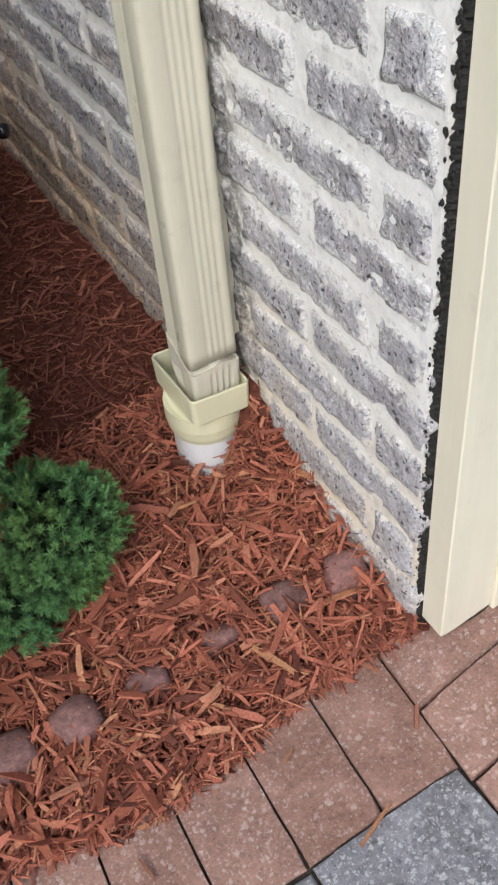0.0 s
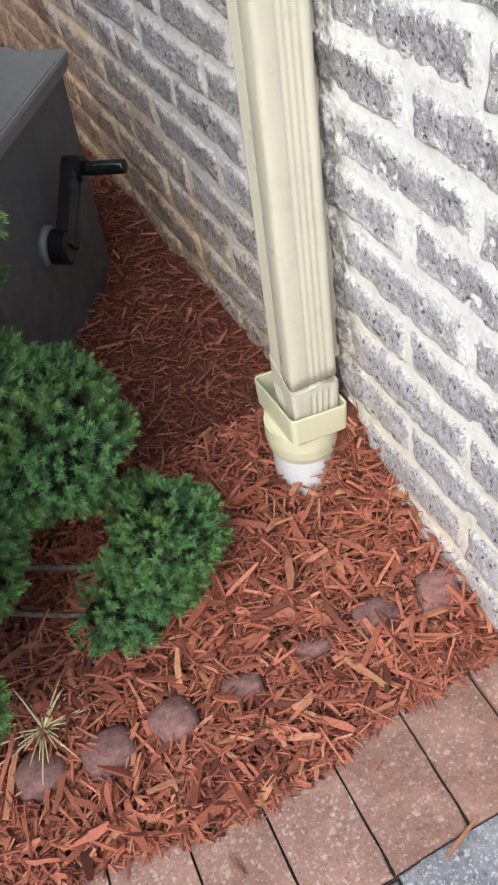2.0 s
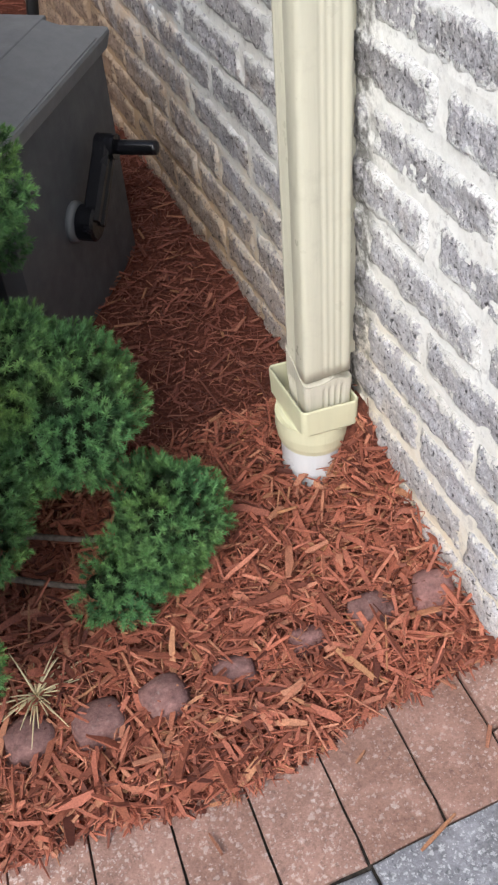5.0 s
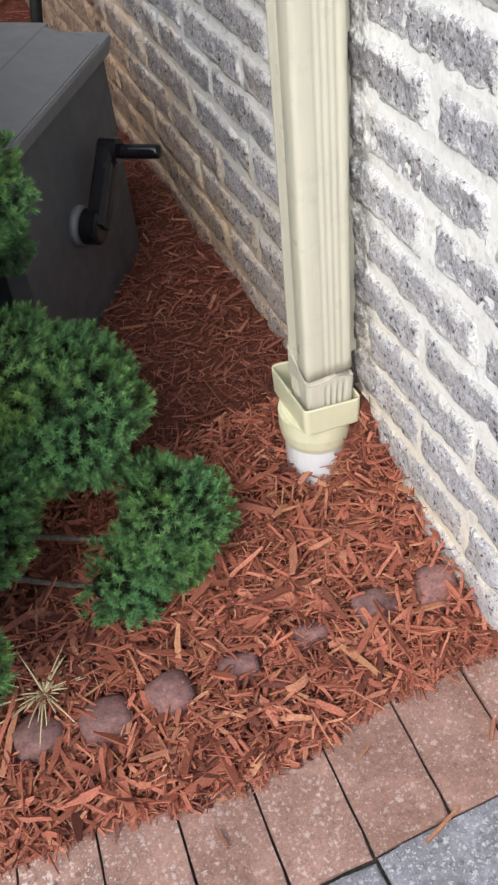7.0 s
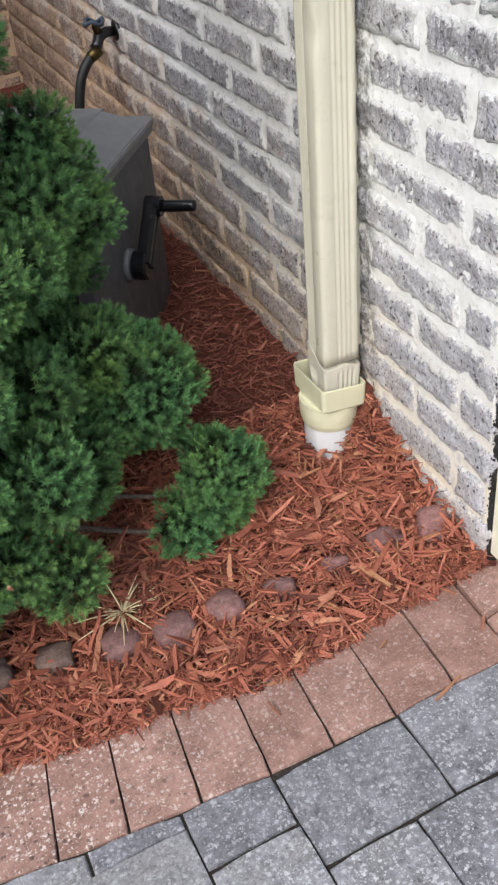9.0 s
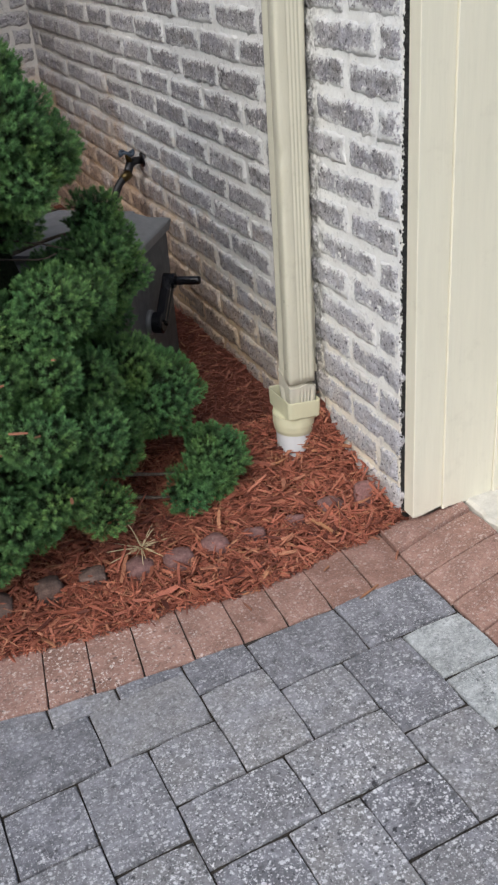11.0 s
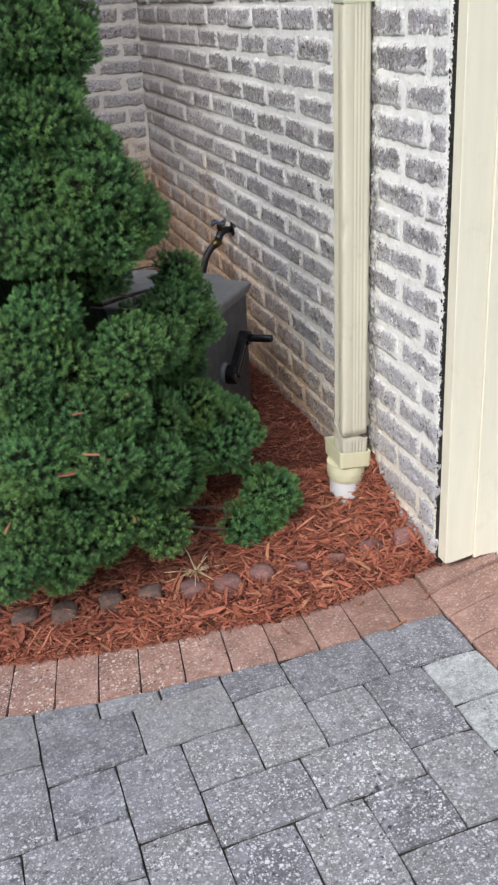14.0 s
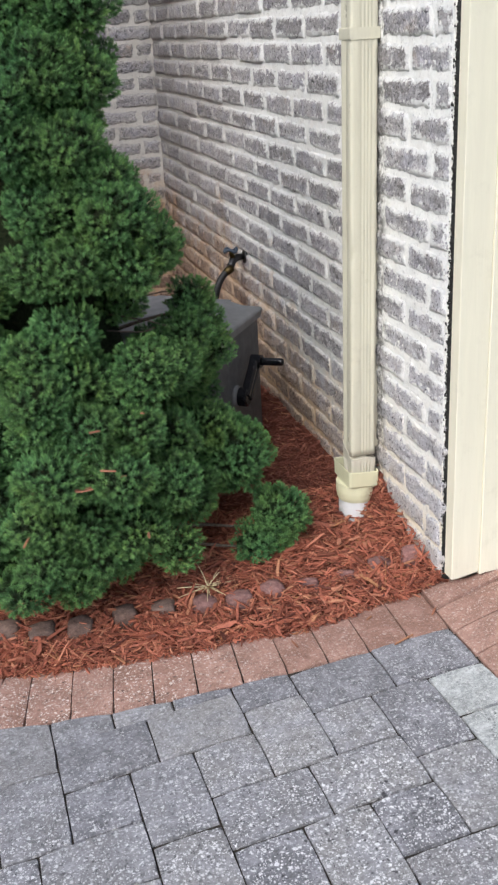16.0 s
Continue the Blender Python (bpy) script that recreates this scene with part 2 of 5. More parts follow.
_a = Mat("mulch_floor", rough=0.95, spec=0.1)
_c = _a.ramp(_a.noise(140, 5, 0.75), (0.3, (0.075, 0.027, 0.020)), (0.55, (0.19, 0.066, 0.045)), (0.8, (0.31, 0.115, 0.075)))
_a.color(_c).bump(_a.noise(120, 5, 0.7), 0.01, 1.0)
MULCH = _a.m

_a = Mat("joint_sand", rough=1.0, spec=0.1)
_a.color(_a.ramp(_a.noise(200, 4), (0.3, (0.025, 0.022, 0.02)), (0.7, (0.07, 0.06, 0.05)))).bump(_a.noise(300, 3), 0.002)
SAND = _a.m

_a = Mat("turf", rough=0.95, spec=0.1)
_a.color(_a.ramp(_a.noise(6, 6, 0.7), (0.3, (0.03, 0.06, 0.015)), (0.7, (0.08, 0.12, 0.035)))).bump(_a.noise(60, 5), 0.03)
TURF = _a.m


def paint(name, color, rough, streak=0.12, dirt=(0.30, 0.27, 0.20), amount=0.35):
    a = Mat(name, color, rough, spec=0.45)
    c = a.mix(1.0, color, a.ramp(a.noise(1.0, 4, 0.6, a.scaled((55, 55, 5))), (0.25, 1.0 - streak), (0.75, 1.0 + streak * 0.5)), "MULTIPLY")
    c = a.mix(a.ramp(a.noise(22, 5, 0.7), (0.56, 0.0), (0.85, amount)), c, dirt)
    a.color(c).rough(a.ramp(a.noise(30, 3), (0.3, max(0.1, rough - 0.12)), (0.7, min(1.0, rough + 0.12))))
    a.bump(a.noise(1.0, 3, 0.5, a.scaled((160, 160, 14))), 0.0008, 0.5)
    return a.m


TRIM = paint("cream_trim_paint", (0.79, 0.755, 0.615), 0.5, 0.05, (0.45, 0.41, 0.31), 0.25)
FOOT = paint("scuffed_aluminium", (0.61, 0.585, 0.49), 0.42, 0.10, (0.16, 0.14, 0.11), 0.75)
SPOUT = paint("cream_aluminium", (0.62, 0.60, 0.485), 0.38, 0.08, (0.33, 0.30, 0.24), 0.35)
ADAPTER = paint("pale_yellow_plastic", (0.70, 0.69, 0.485), 0.42, 0.05, (0.40, 0.36, 0.22), 0.3)
PVC = paint("white_pvc", (0.72, 0.74, 0.76), 0.35, 0.03, (0.40, 0.30, 0.25), 0.4)
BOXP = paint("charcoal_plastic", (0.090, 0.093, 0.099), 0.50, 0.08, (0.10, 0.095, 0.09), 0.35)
# paler than the body: sky light on the lid put into its colour
LID = paint("sky_lit_plastic", (0.205, 0.208, 0.215), 0.5, 0.08, (0.12, 0.115, 0.11), 0.35)
BLACK = paint("black_plastic", (0.008, 0.008, 0.010), 0.20, 0.02, (0.03, 0.03, 0.03), 0.2)
RUBBER = paint("black_rubber", (0.012, 0.012, 0.013), 0.5, 0.02, (0.04, 0.04, 0.04), 0.3)
SILVER = Mat("worn_metal", (0.07, 0.07, 0.075), 0.42, 1.0).m
BRASS = Mat("aged_brass", (0.11, 0.08, 0.035), 0.40, 1.0).m
BLUE = paint("faded_blue_enamel", (0.05, 0.07, 0.10), 0.5)
_a = Mat("black_sealant", (0.012, 0.012, 0.011), 0.75)
_a.bump(_a.noise(120, 4), 0.004)
SEAL = _a.m
_a = Mat("pale_concrete", rough=0.9)
_a.color(_a.ramp(_a.noise(40, 6, 0.7), (0.3, (0.56, 0.53, 0.46)), (0.7, (0.74, 0.71, 0.63)))).bump(_a.noise(200, 4), 0.002)
CONCRETE = _a.m
_a = Mat("spruce_needles", rough=0.5, spec=0.35)
# low tints hold the painted shade of inner shoots and clefts
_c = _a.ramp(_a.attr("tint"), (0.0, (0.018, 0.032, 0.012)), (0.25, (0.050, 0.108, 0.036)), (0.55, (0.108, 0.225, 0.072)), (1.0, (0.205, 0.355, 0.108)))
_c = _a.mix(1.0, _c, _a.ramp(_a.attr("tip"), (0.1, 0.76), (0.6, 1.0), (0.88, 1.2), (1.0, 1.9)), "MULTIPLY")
_c = _a.mix(1.0, _c, _a.ramp(_a.island(), (0.0, 0.78), (1.0, 1.22)), "MULTIPLY")
# blue-green and yellow-green boughs
_c = _a.mix(_a.ramp(_a.noise(7, 3), (0.38, 0.0), (0.68, 0.55)), _c, _a.mix(1.0, _c, (0.72, 1.05, 1.35), "MULTIPLY"))
_c = _a.mix(_a.ramp(_a.noise(12, 2), (0.52, 0.0), (0.72, 0.5)), _c, _a.mix(1.0, _c, (1.45, 1.18, 0.75), "MULTIPLY"))
# a few browned needles
_c = _a.mix(_a.ramp(_a.noise(26, 3), (0.66, 0.0), (0.74, 0.45)), _c, (0.13, 0.085, 0.035))
_a.color(_c)
NEEDLE = _a.m
# near-black filler tones: the shade between boughs put into colour
_a = Mat("spruce_shade_filler", rough=0.95, spec=0.1)
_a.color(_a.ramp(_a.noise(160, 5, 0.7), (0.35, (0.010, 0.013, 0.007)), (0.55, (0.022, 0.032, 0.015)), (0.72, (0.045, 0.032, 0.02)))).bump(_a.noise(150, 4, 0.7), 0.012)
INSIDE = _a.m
_a = Mat("grey_bark", rough=0.9)
_a.color(_a.ramp(_a.noise(150, 5), (0.3, (0.07, 0.05, 0.04)), (0.7, (0.19, 0.15, 0.12)))).bump(_a.noise(200, 4), 0.002)
BARK = _a.m
_a = Mat("dry_grass", rough=0.7)
_a.color(_a.ramp(_a.island(), (0.0, (0.58, 0.47, 0.26)), (1.0, (0.84, 0.75, 0.48))))
STRAW = _a.m
_a = Mat("garage_side", rough=0.9)
_a.color(_a.ramp(_a.noise(8, 4), (0.3, (0.22, 0.21, 0.21)), (0.7, (0.30, 0.29, 0.29)))).bump(_a.noise(50, 4), 0.004)
PLAIN = _a.m

# ---- mesh helpers ----


def as_mesh(name, bm, material):
    me = bpy.data.meshes.new(name)
    bm.to_mesh(me)
    bm.free()
    me.materials.append(material)
    return me


def part(name, bm, material, parent=None, label="", smooth=False):
    """Links a bmesh as one mesh object, under parent if given."""
    me = bm if isinstance(bm, bpy.types.Mesh) else as_mesh(name, bm, material)
    if smooth:
        me.shade_smooth()
    ob = new(name, me)
    if parent:
        ob.parent = parent
    return tagged(ob, label)


def empty(name, place, label, category, group="", kind="", rz=0.0):
    ob = new(name)
    ob.empty_display_size = 0.05
    ob.matrix_world = pose(*place, 0, 0, rz)
    return tagged(ob, label, category, group, kind)


def array_mesh(name, verts, loops, size, material):
    """A mesh from arrays: faces of one size (3 or 4 corners)."""
    me = bpy.data.meshes.new(name)
    n = len(loops) // size
    me.vertices.add(len(verts))
    me.vertices.foreach_set("co", np.asarray(verts, dtype=np.float32).ravel())
    me.loops.add(len(loops))
    me.loops.foreach_set("vertex_index", np.asarray(loops, dtype=np.int32))
    me.polygons.add(n)
    me.polygons.foreach_set("loop_start", np.arange(0, n * size, size, dtype=np.int32))
    me.update(calc_edges=True)
    me.materials.append(material)
    me.shade_flat()
    return me


def box(bm, lo, hi, bevel=0.0, seg=2):
    r = bmesh.ops.create_cube(bm, size=1.0)["verts"]
    lo, hi = Vector(lo), Vector(hi)
    for v in r:
        v.co = Vector([lo[i] + (v.co[i] + 0.5) * (hi[i] - lo[i]) for i in range(3)])
    if bevel:
        es = list({e for v in r for e in v.link_edges})
        bmesh.ops.bevel(bm, geom=es, offset=bevel, segments=seg, affect="EDGES", profile=0.6)
    return r


def tube(bm, pts, radii, sides=10, cap=True):
    """A round tube through pts."""
    pts = [Vector(p) for p in pts]
    if not hasattr(radii, "__len__"):
        radii = [radii] * len(pts)
    rings, up = [], None
    for i, p in enumerate(pts):
        d = (pts[min(i + 1, len(pts) - 1)] - pts[max(i - 1, 0)]).normalized()
        if up is None:
            up = d.orthogonal().normalized()
        up = (up - d * up.dot(d)).normalized()
        side = d.cross(up)
        rings.append([bm.verts.new(p + radii[i] * (math.cos(k * math.tau / sides) * up + math.sin(k * math.tau / sides) * side)) for k in range(sides)])
    for a, b in zip(rings, rings[1:]):
        for k in range(sides):
            bm.faces.new((a[k], a[(k + 1) % sides], b[(k + 1) % sides], b[k]))
    if cap:
        bm.faces.new(rings[0][::-1])
        bm.faces.new(rings[-1])
    return rings


def loft(bm, rings, closed=True, cap=True):
    """Joins rings of points with quads."""
    vs = [[bm.verts.new(p) for p in r] for r in rings]
    n = len(vs[0])
    for a, b in zip(vs, vs[1:]):
        for k in range(n if closed else n - 1):
            bm.faces.new((a[k], a[(k + 1) % n], b[(k + 1) % n], b[k]))
    if cap:
        bm.faces.new(vs[0][::-1])
        bm.faces.new(vs[-1])
    return vs


def prism(outline, depth, bevel=0.003, relief=0.0, salt=0.0):
    """A slab over a flat outline (top at z 0), with a rounded arris."""
    bm = bmesh.new()
    fine = []
    for k in range(len(outline)):
        p, q = Vector(outline[k]), Vector(outline[(k + 1) % len(outline)])
        cuts = max(1, int((q - p).length / 0.03))
        for i in range(cuts):
            t = i / cuts
            w = p.lerp(q, t)
            nrm = Vector(((q - p).y, -(q - p).x)).normalized()
            fine.append(tuple(w + nrm * (noise.noise((w.x * 45 + k, w.y * 45, len(outline))) * (0.0010 if i else 0.0004) - (0.0012 if i == 0 else 0.0))))
    outline = fine
    n = len(outline)
    c = sum((Vector(p) for p in outline), Vector((0, 0))) / n

    def ring(inset, z):
        out = []
        for k in range(n):
            a, b, d = Vector(outline[k - 1]), Vector(outline[k]), Vector(outline[(k + 1) % n])
            u, v = (a - b).normalized(), (d - b).normalized()
            w = (u + v)
            s = abs(u.x * v.y - u.y * v.x)
            q = b + w * (inset / max(s, 0.3)) if w.length > 1e-4 else b + (c - b).normalized() * inset
            j = salt * noise.noise((q.x * 40, q.y * 40, 3.0))
            out.append((q.x + j, q.y - j, z + relief * noise.noise((q.x * 15, q.y * 15, salt * 900))))
        return out

    loft(bm, [ring(0, -depth), ring(0, -bevel), ring(bevel * 0.35, -bevel * 0.3), ring(bevel, 0)])
    return bm


def smooth01(a, b, v):
    s = np.clip((v - a) / (b - a), 0, 1)
    return s * s * (3 - 2 * s)


# ---- the lie of the land ----
WALL = 0.262          # face of the long brick wall
BACK = 3.12           # face of the return wall
WALL_TOP = 2.9      # brick shown; the plain wall above is an unseen sky blocker
SKY_BLOCK_TOP = 5.4


def fall(x, y):
    """The paving falls away from the house."""
    return 0.0616 * x - 0.0455 * y


def kerb_y(x):
    """The line between grey field and red edging."""
    return float(np.interp(x, [-3.2, -2, -1.2, -0.795, -0.694, -0.599, -0.507, -0.41, -0.303, -0.195, -0.1], [1.3, 0.62, 0.215, 0.086, 0.063, 0.046, 0.034, 0.022, 0.015, 0.006, 0.001]))


def mulch_edge(x):
    """Where the bark laps over the red edging."""
    x = np.asarray(x, dtype=float)
    return np.interp(x, [-3, -2, -1.1, -0.774, -0.568, -0.372, -0.278, -0.177, -0.085, 0.009, 0.114, 0.216, 0.27],
                     [1.40, 0.83, 0.43, 0.287, 0.232, 0.192, 0.19, 0.166, 0.152, 0.163, 0.182, 0.174, 0.150])


def mulch_z(x, y):
    x, y = np.asarray(x, dtype=float), np.asarray(y, dtype=float)
    e = mulch_edge(x)
    d = y - e
    z = fall(x, e) + 0.004 + np.interp(d, [-0.1, 0.0, 0.05, 0.12, 0.25, 0.5, 1.0, 3.0], [-0.03, 0.004, 0.024, 0.036, 0.056, 0.078, 0.088, 0.09])
    z = z + 0.040 * np.exp(-(((x - 0.275) / 0.05) ** 2 + ((y - 0.50) / 0.15) ** 2)) - 0.036 * np.exp(-(((x - 0.165) / 0.06) ** 2 + ((y - 0.52) / 0.08) ** 2))
    z = z + 0.026 * np.exp(-(((x - 0.262) / 0.030) ** 2 + ((y - 0.515) / 0.05) ** 2))
    z = z + 0.014 * np.exp(-((x - 0.27) / 0.05) ** 2) * np.exp(-((y - 0.2) / 0.12) ** 2)
    z = z + np.interp(y, [0.05, 0.17, 0.28, 0.39, 0.47, 0.55, 0.65, 0.75], [0.02, 0.03, 0.030, 0.028, 0.049, 0.079, 0.03, 0.0]) * np.exp(-((x - 0.262) / 0.036) ** 2)
    z = z + 0.006 * np.sin(x * 23 + 1.3) * np.sin(y * 19 + 0.4) + 0.003 * np.sin(x * 57) * np.sin(y * 49 + 2)
    return z


# ---- ground ----
bm = bmesh.new()
vs = [bm.verts.new((x, y, fall(max(-6, min(x, 0.5)), max(-8, min(y, 3))) - 0.16)) for x in (-400, -6, 0.5, 400) for y in (-400, -8, 3, 400)]
for i in range(3):
    for j in range(3):
        bm.faces.new((vs[i * 4 + j], vs[i * 4 + 4 + j], vs[i * 4 + 5 + j], vs[i * 4 + 1 + j]))
tagged(part("ground", bm, TURF), "short green turf beyond the paving", "ground", kind="structure")

# bed of sand under the pavers
bm = bmesh.new()
X = [-2.95, -2.0, -1.2, -0.8, -0.5, -0.3, -0.1, 0.21, 0.40]
top = [bm.verts.new((x, min(kerb_y(x), 1.1) + 0.24, fall(x, kerb_y(x) + 0.24) - 0.007)) for x in X]
bot = [bm.verts.new((x, -3.79, fall(x, -3.79) - 0.007)) for x in X]
low = [bm.verts.new((x, -3.79, fall(x, -3.79) - 0.2)) for x in X]
for k in range(len(X) - 1):
    bm.faces.new((bot[k], bot[k + 1], top[k + 1], top[k]))
    bm.faces.new((low[k], low[k + 1], bot[k + 1], bot[k]))
driveway = tagged(part("driveway", bm, SAND), "driveway of grey concrete pavers with a red border", "driveway", kind="structure")

# ---- brick walls ----


def wall_slab(name, lo, hi, axis, sign, label):
    """A wall with a wavy mortar face. axis: the one it faces along."""
    u = 1 - axis
    nu, nz = int((hi[u] - lo[u]) / 0.016), int((hi[2] - lo[2]) / 0.016)
    bm = bmesh.new()
    face = lo[axis] if sign < 0 else hi[axis]
    back = hi[axis] if sign < 0 else lo[axis]
    grid = []
    for i in range(nu + 1):
        col = []
        for k in range(nz + 1):
            p = [0, 0, lo[2] + (hi[2] - lo[2]) * k / nz]
            p[u] = lo[u] + (hi[u] - lo[u]) * i / nu
            w = noise.noise((p[u] * 30, p[2] * 30, axis * 7.0)) * 0.0016 + noise.noise((p[u] * 9, p[2] * 9, axis * 3.0)) * 0.0012
            p[axis] = face - sign * (0.0005 + 0.0055 * float(smooth01(1.2, 2.2, p[1]))) + w
            col.append(bm.verts.new(p))
        grid.append(col)
    flip = (axis == 0) == (sign > 0)
    for i in range(nu):
        for k in range(nz):
            q = (grid[i][k], grid[i + 1][k], grid[i + 1][k + 1], grid[i][k + 1])
            bm.faces.new(q if flip else q[::-1])
    rim = [grid[i][0] for i in range(nu + 1)] + [grid[nu][k] for k in range(1, nz + 1)] + [grid[i][nz] for i in range(nu - 1, -1, -1)] + [grid[0][k] for k in range(nz - 1, 0, -1)]
    rear = []
    for v in rim:
        p = v.co.copy()
        p[axis] = back
        rear.append(bm.verts.new(p))
    for k in range(len(rim)):
        j = (k + 1) % len(rim)
        q = (rim[k], rear[k], rear[j], rim[j])
        bm.faces.new(q if flip else q[::-1])
    bm.faces.new(rear if not flip else rear[::-1])
    return tagged(part(name, bm, MORTAR, smooth=False), label, "wall", kind="structure")


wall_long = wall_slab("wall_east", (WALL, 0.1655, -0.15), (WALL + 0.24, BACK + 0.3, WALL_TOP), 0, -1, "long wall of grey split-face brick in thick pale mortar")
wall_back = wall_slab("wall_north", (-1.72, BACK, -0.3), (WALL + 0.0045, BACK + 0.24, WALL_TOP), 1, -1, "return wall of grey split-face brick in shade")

COURSE, MODULE = 0.0737, 0.262
BRICK_H = 0.0605


def brick_arrays(length, seed, nx, nz):
    """Vertices and quads of one rough brick: length along x, face at y = 0 looking to -y, and how near each point is to the arris."""
    rg = random.Random(seed)
    off = rg.uniform(0, 90)
    verts, edge = [], []
    for k in range(nz + 1):
        for i in range(nx + 1):
            s, t = i / nx, k / nz
            x, z = (s - 0.5) * length, (t - 0.5) * BRICK_H
            dx, dz = min(s, 1 - s) * length, min(t, 1 - t) * BRICK_H
            d = min(dx, dz)
            rim = max(0.0, 1 - d / 0.010)
            wob = noise.noise((x * 38 + off, z * 38, 0.5)) * 0.009 + noise.noise((x * 90 + off, z * 90, 4.5)) * 0.005
            if dx < 1e-5:
                x += noise.noise((z * 60, off, 1.0)) * 0.006
            if dz < 1e-5:
                z += (noise.noise((x * 35, off, 2.0 + t)) * 0.005)
            relief = noise.noise((x * 26 + off, z * 26, 9.0)) * 0.0030 + noise.noise((x * 70 + off, z * 70, 6.0)) * 0.0042 + noise.noise((x * 160 + off, z * 160, 2.0)) * 0.0018
            y = -0.0038 - relief * (1 - rim * 0.3) + 0.0052 * rim ** 1.5
            verts.append((x + wob * rim * 0.5, y, z + wob * rim * 0.5))
            edge.append(max(0.0, 1 - d / 0.026))
    quads = []
    w = nx + 1
    for k in range(nz):
        for i in range(nx):
            quads.append((k * w + i, k * w + i + 1, (k + 1) * w + i + 1, (k + 1) * w + i))
    ring = [i for i in range(w)] + [k * w + nx for k in range(1, nz + 1)] + [nz * w + i for i in range(nx - 1, -1, -1)] + [k * w for k in range(nz - 1, 0, -1)]
    base = len(verts)
    for r in ring:
        x, y, z = verts[r]
        verts.append((x * 0.99, 0.03, z * 0.99))
        edge.append(1.0)
    for k in range(len(ring)):
        j = (k + 1) % len(ring)
        quads.append((ring[j], ring[k], base + k, base + j))
    return np.array(verts), np.array(quads), np.array(edge)


def brick_mesh(name, v, q, e, material):
    me = array_mesh(name, v, q.ravel(), 4, material)
    a = me.attributes.new("edge", "FLOAT", "POINT")
    a.data.foreach_set("value", np.asarray(e, dtype=np.float32))
    me.shade_smooth()
    return me


def lay_bricks(parent, place, start, stop, z0, z1, near, phase, fine, ragged=False):
    """place(u, z) -> matrix of a brick at u along the wall. near(u, z): a piece of its own; the rest is joined."""
    rg = random.Random(phase)
    cache = {}
    rest_v, rest_q, rest_e, count = [], [], [], 0
    k0 = math.floor((z0 - 1.230) / COURSE)
    for k in range(k0, math.ceil((z1 - 1.230) / COURSE)):
        z = 1.230 + (k + 0.5) * COURSE
        joint = 0.25 + (0.118 if k % 2 == 0 else 0.0) - MODULE * 4 + phase
        while joint < stop:
            nxt = joint + MODULE
            a, b = max(joint, start + (rg.uniform(-0.003, 0.005) + float(np.interp(z, [0.1, 0.8], [-0.004, 0.001])) if ragged else 0.0)), min(nxt, stop)
            joint = joint + MODULE
            ln = b - a - rg.uniform(0.013, 0.020)
            if ln < 0.03:
                continue
            mid = (a + b) / 2
            m = place(mid + rg.uniform(-0.003, 0.003), z + rg.uniform(-0.002, 0.002)) @ pose(0, rg.uniform(-0.002, 0.002) * (1 + (mid > 1.3)), 0, rg.uniform(-1.5, 1.5) * (mid > 1.0), rg.uniform(-0.8, 0.8), rg.uniform(-0.7, 0.7) * (mid > 1.0))
            low = float(np.interp(z, [0.30, 0.65], [1.0, 0.0]))
            m = m @ Matrix.Diagonal((1 + 0.014 * low, 1, 1 + 0.07 * low, 1))
            full = abs(ln - MODULE + 0.0165) < 0.02
            if near(mid, z):
                key = rg.randrange(14) if full else round(ln, 2)
                if key not in cache:
                    nx = 34 if full else max(6, int(34 * ln / 0.25))
                    cache[key] = brick_mesh("brick", *brick_arrays(0.2455 if full else ln, hash((key, phase)) % 9999, nx if fine else nx // 2, 10 if fine else 5), BRICK)
                ob = new("brick", cache[key])
                ob.parent = parent
                ob.matrix_basis = m if not full or rg.random() < 0.5 else m @ pose(0, 0, 0, 0, 180, 0)
            else:
                v, q, e = brick_arrays(ln, rg.randrange(9999), max(4, int(16 * ln / 0.243)), 6)
                v = v @ np.array(m.to_3x3()).T + np.array(m.translation)
                rest_v.append(v), rest_q.append(q + count), rest_e.append(e)
                count += len(v)
    if rest_v:
        ob = new("brickwork", brick_mesh("brickwork", np.concatenate(rest_v), np.concatenate(rest_q), np.concatenate(rest_e), BRICK_FAR))
        ob.parent = parent
        tagged(ob, kind="stuff")

# ---- garage opening beside the wall ----
garage_trim = empty("door_casing", (0.272, 0.125, 0.05), "cream painted door casing with chipped foot beside the brick wall", "door casing", kind="structure")


def board(name, x0, x1, y0, y1, z0, label=""):
    """An upright painted board with eased edges and a ragged foot."""
    bm = bmesh.new()
    n = max(3, int((x1 - x0) / 0.008))
    rg = random.Random(int(x0 * 1000))
    foot = [z0 + fall(x0 + (x1 - x0) * k / n, y0) * 0.4 + rg.uniform(-0.002, 0.003) + (0.006 if k == n else 0) for k in range(n + 1)]
    e = 0.0014
    xs = [x0 + (x1 - x0) * k / n for k in range(n + 1)]

    def ring(z, f):
        front = [(x, y0, z if f is None else f[k]) for k, x in enumerate(xs)]
        front[0] = (x0 + e, y0, front[0][2])
        front[-1] = (x1 - e, y0, front[-1][2])
        return [(x0, y0 + e, front[0][2])] + front + [(x1, y0 + e, front[-1][2]), (x1, y1, front[-1][2]), (x0, y1, front[0][2])]

    loft(bm, [ring(0, foot)] + [ring(z0 + 0.1 + 0.28 * k, None) for k in range(10)])
    ob = part(name, bm, TRIM, None, label)
    ob.parent = garage_trim
    ob.matrix_parent_inverse = garage_trim.matrix_world.inverted()
    return ob


board("casing_board", 0.272, 0.3475, 0.121, 0.157, 0.053)
board("jamb_board", 0.3478, 0.480, 0.1165, 0.20, 0.055)
board("stop_board", 0.4805, 0.66, 0.112, 0.20, 0.057)
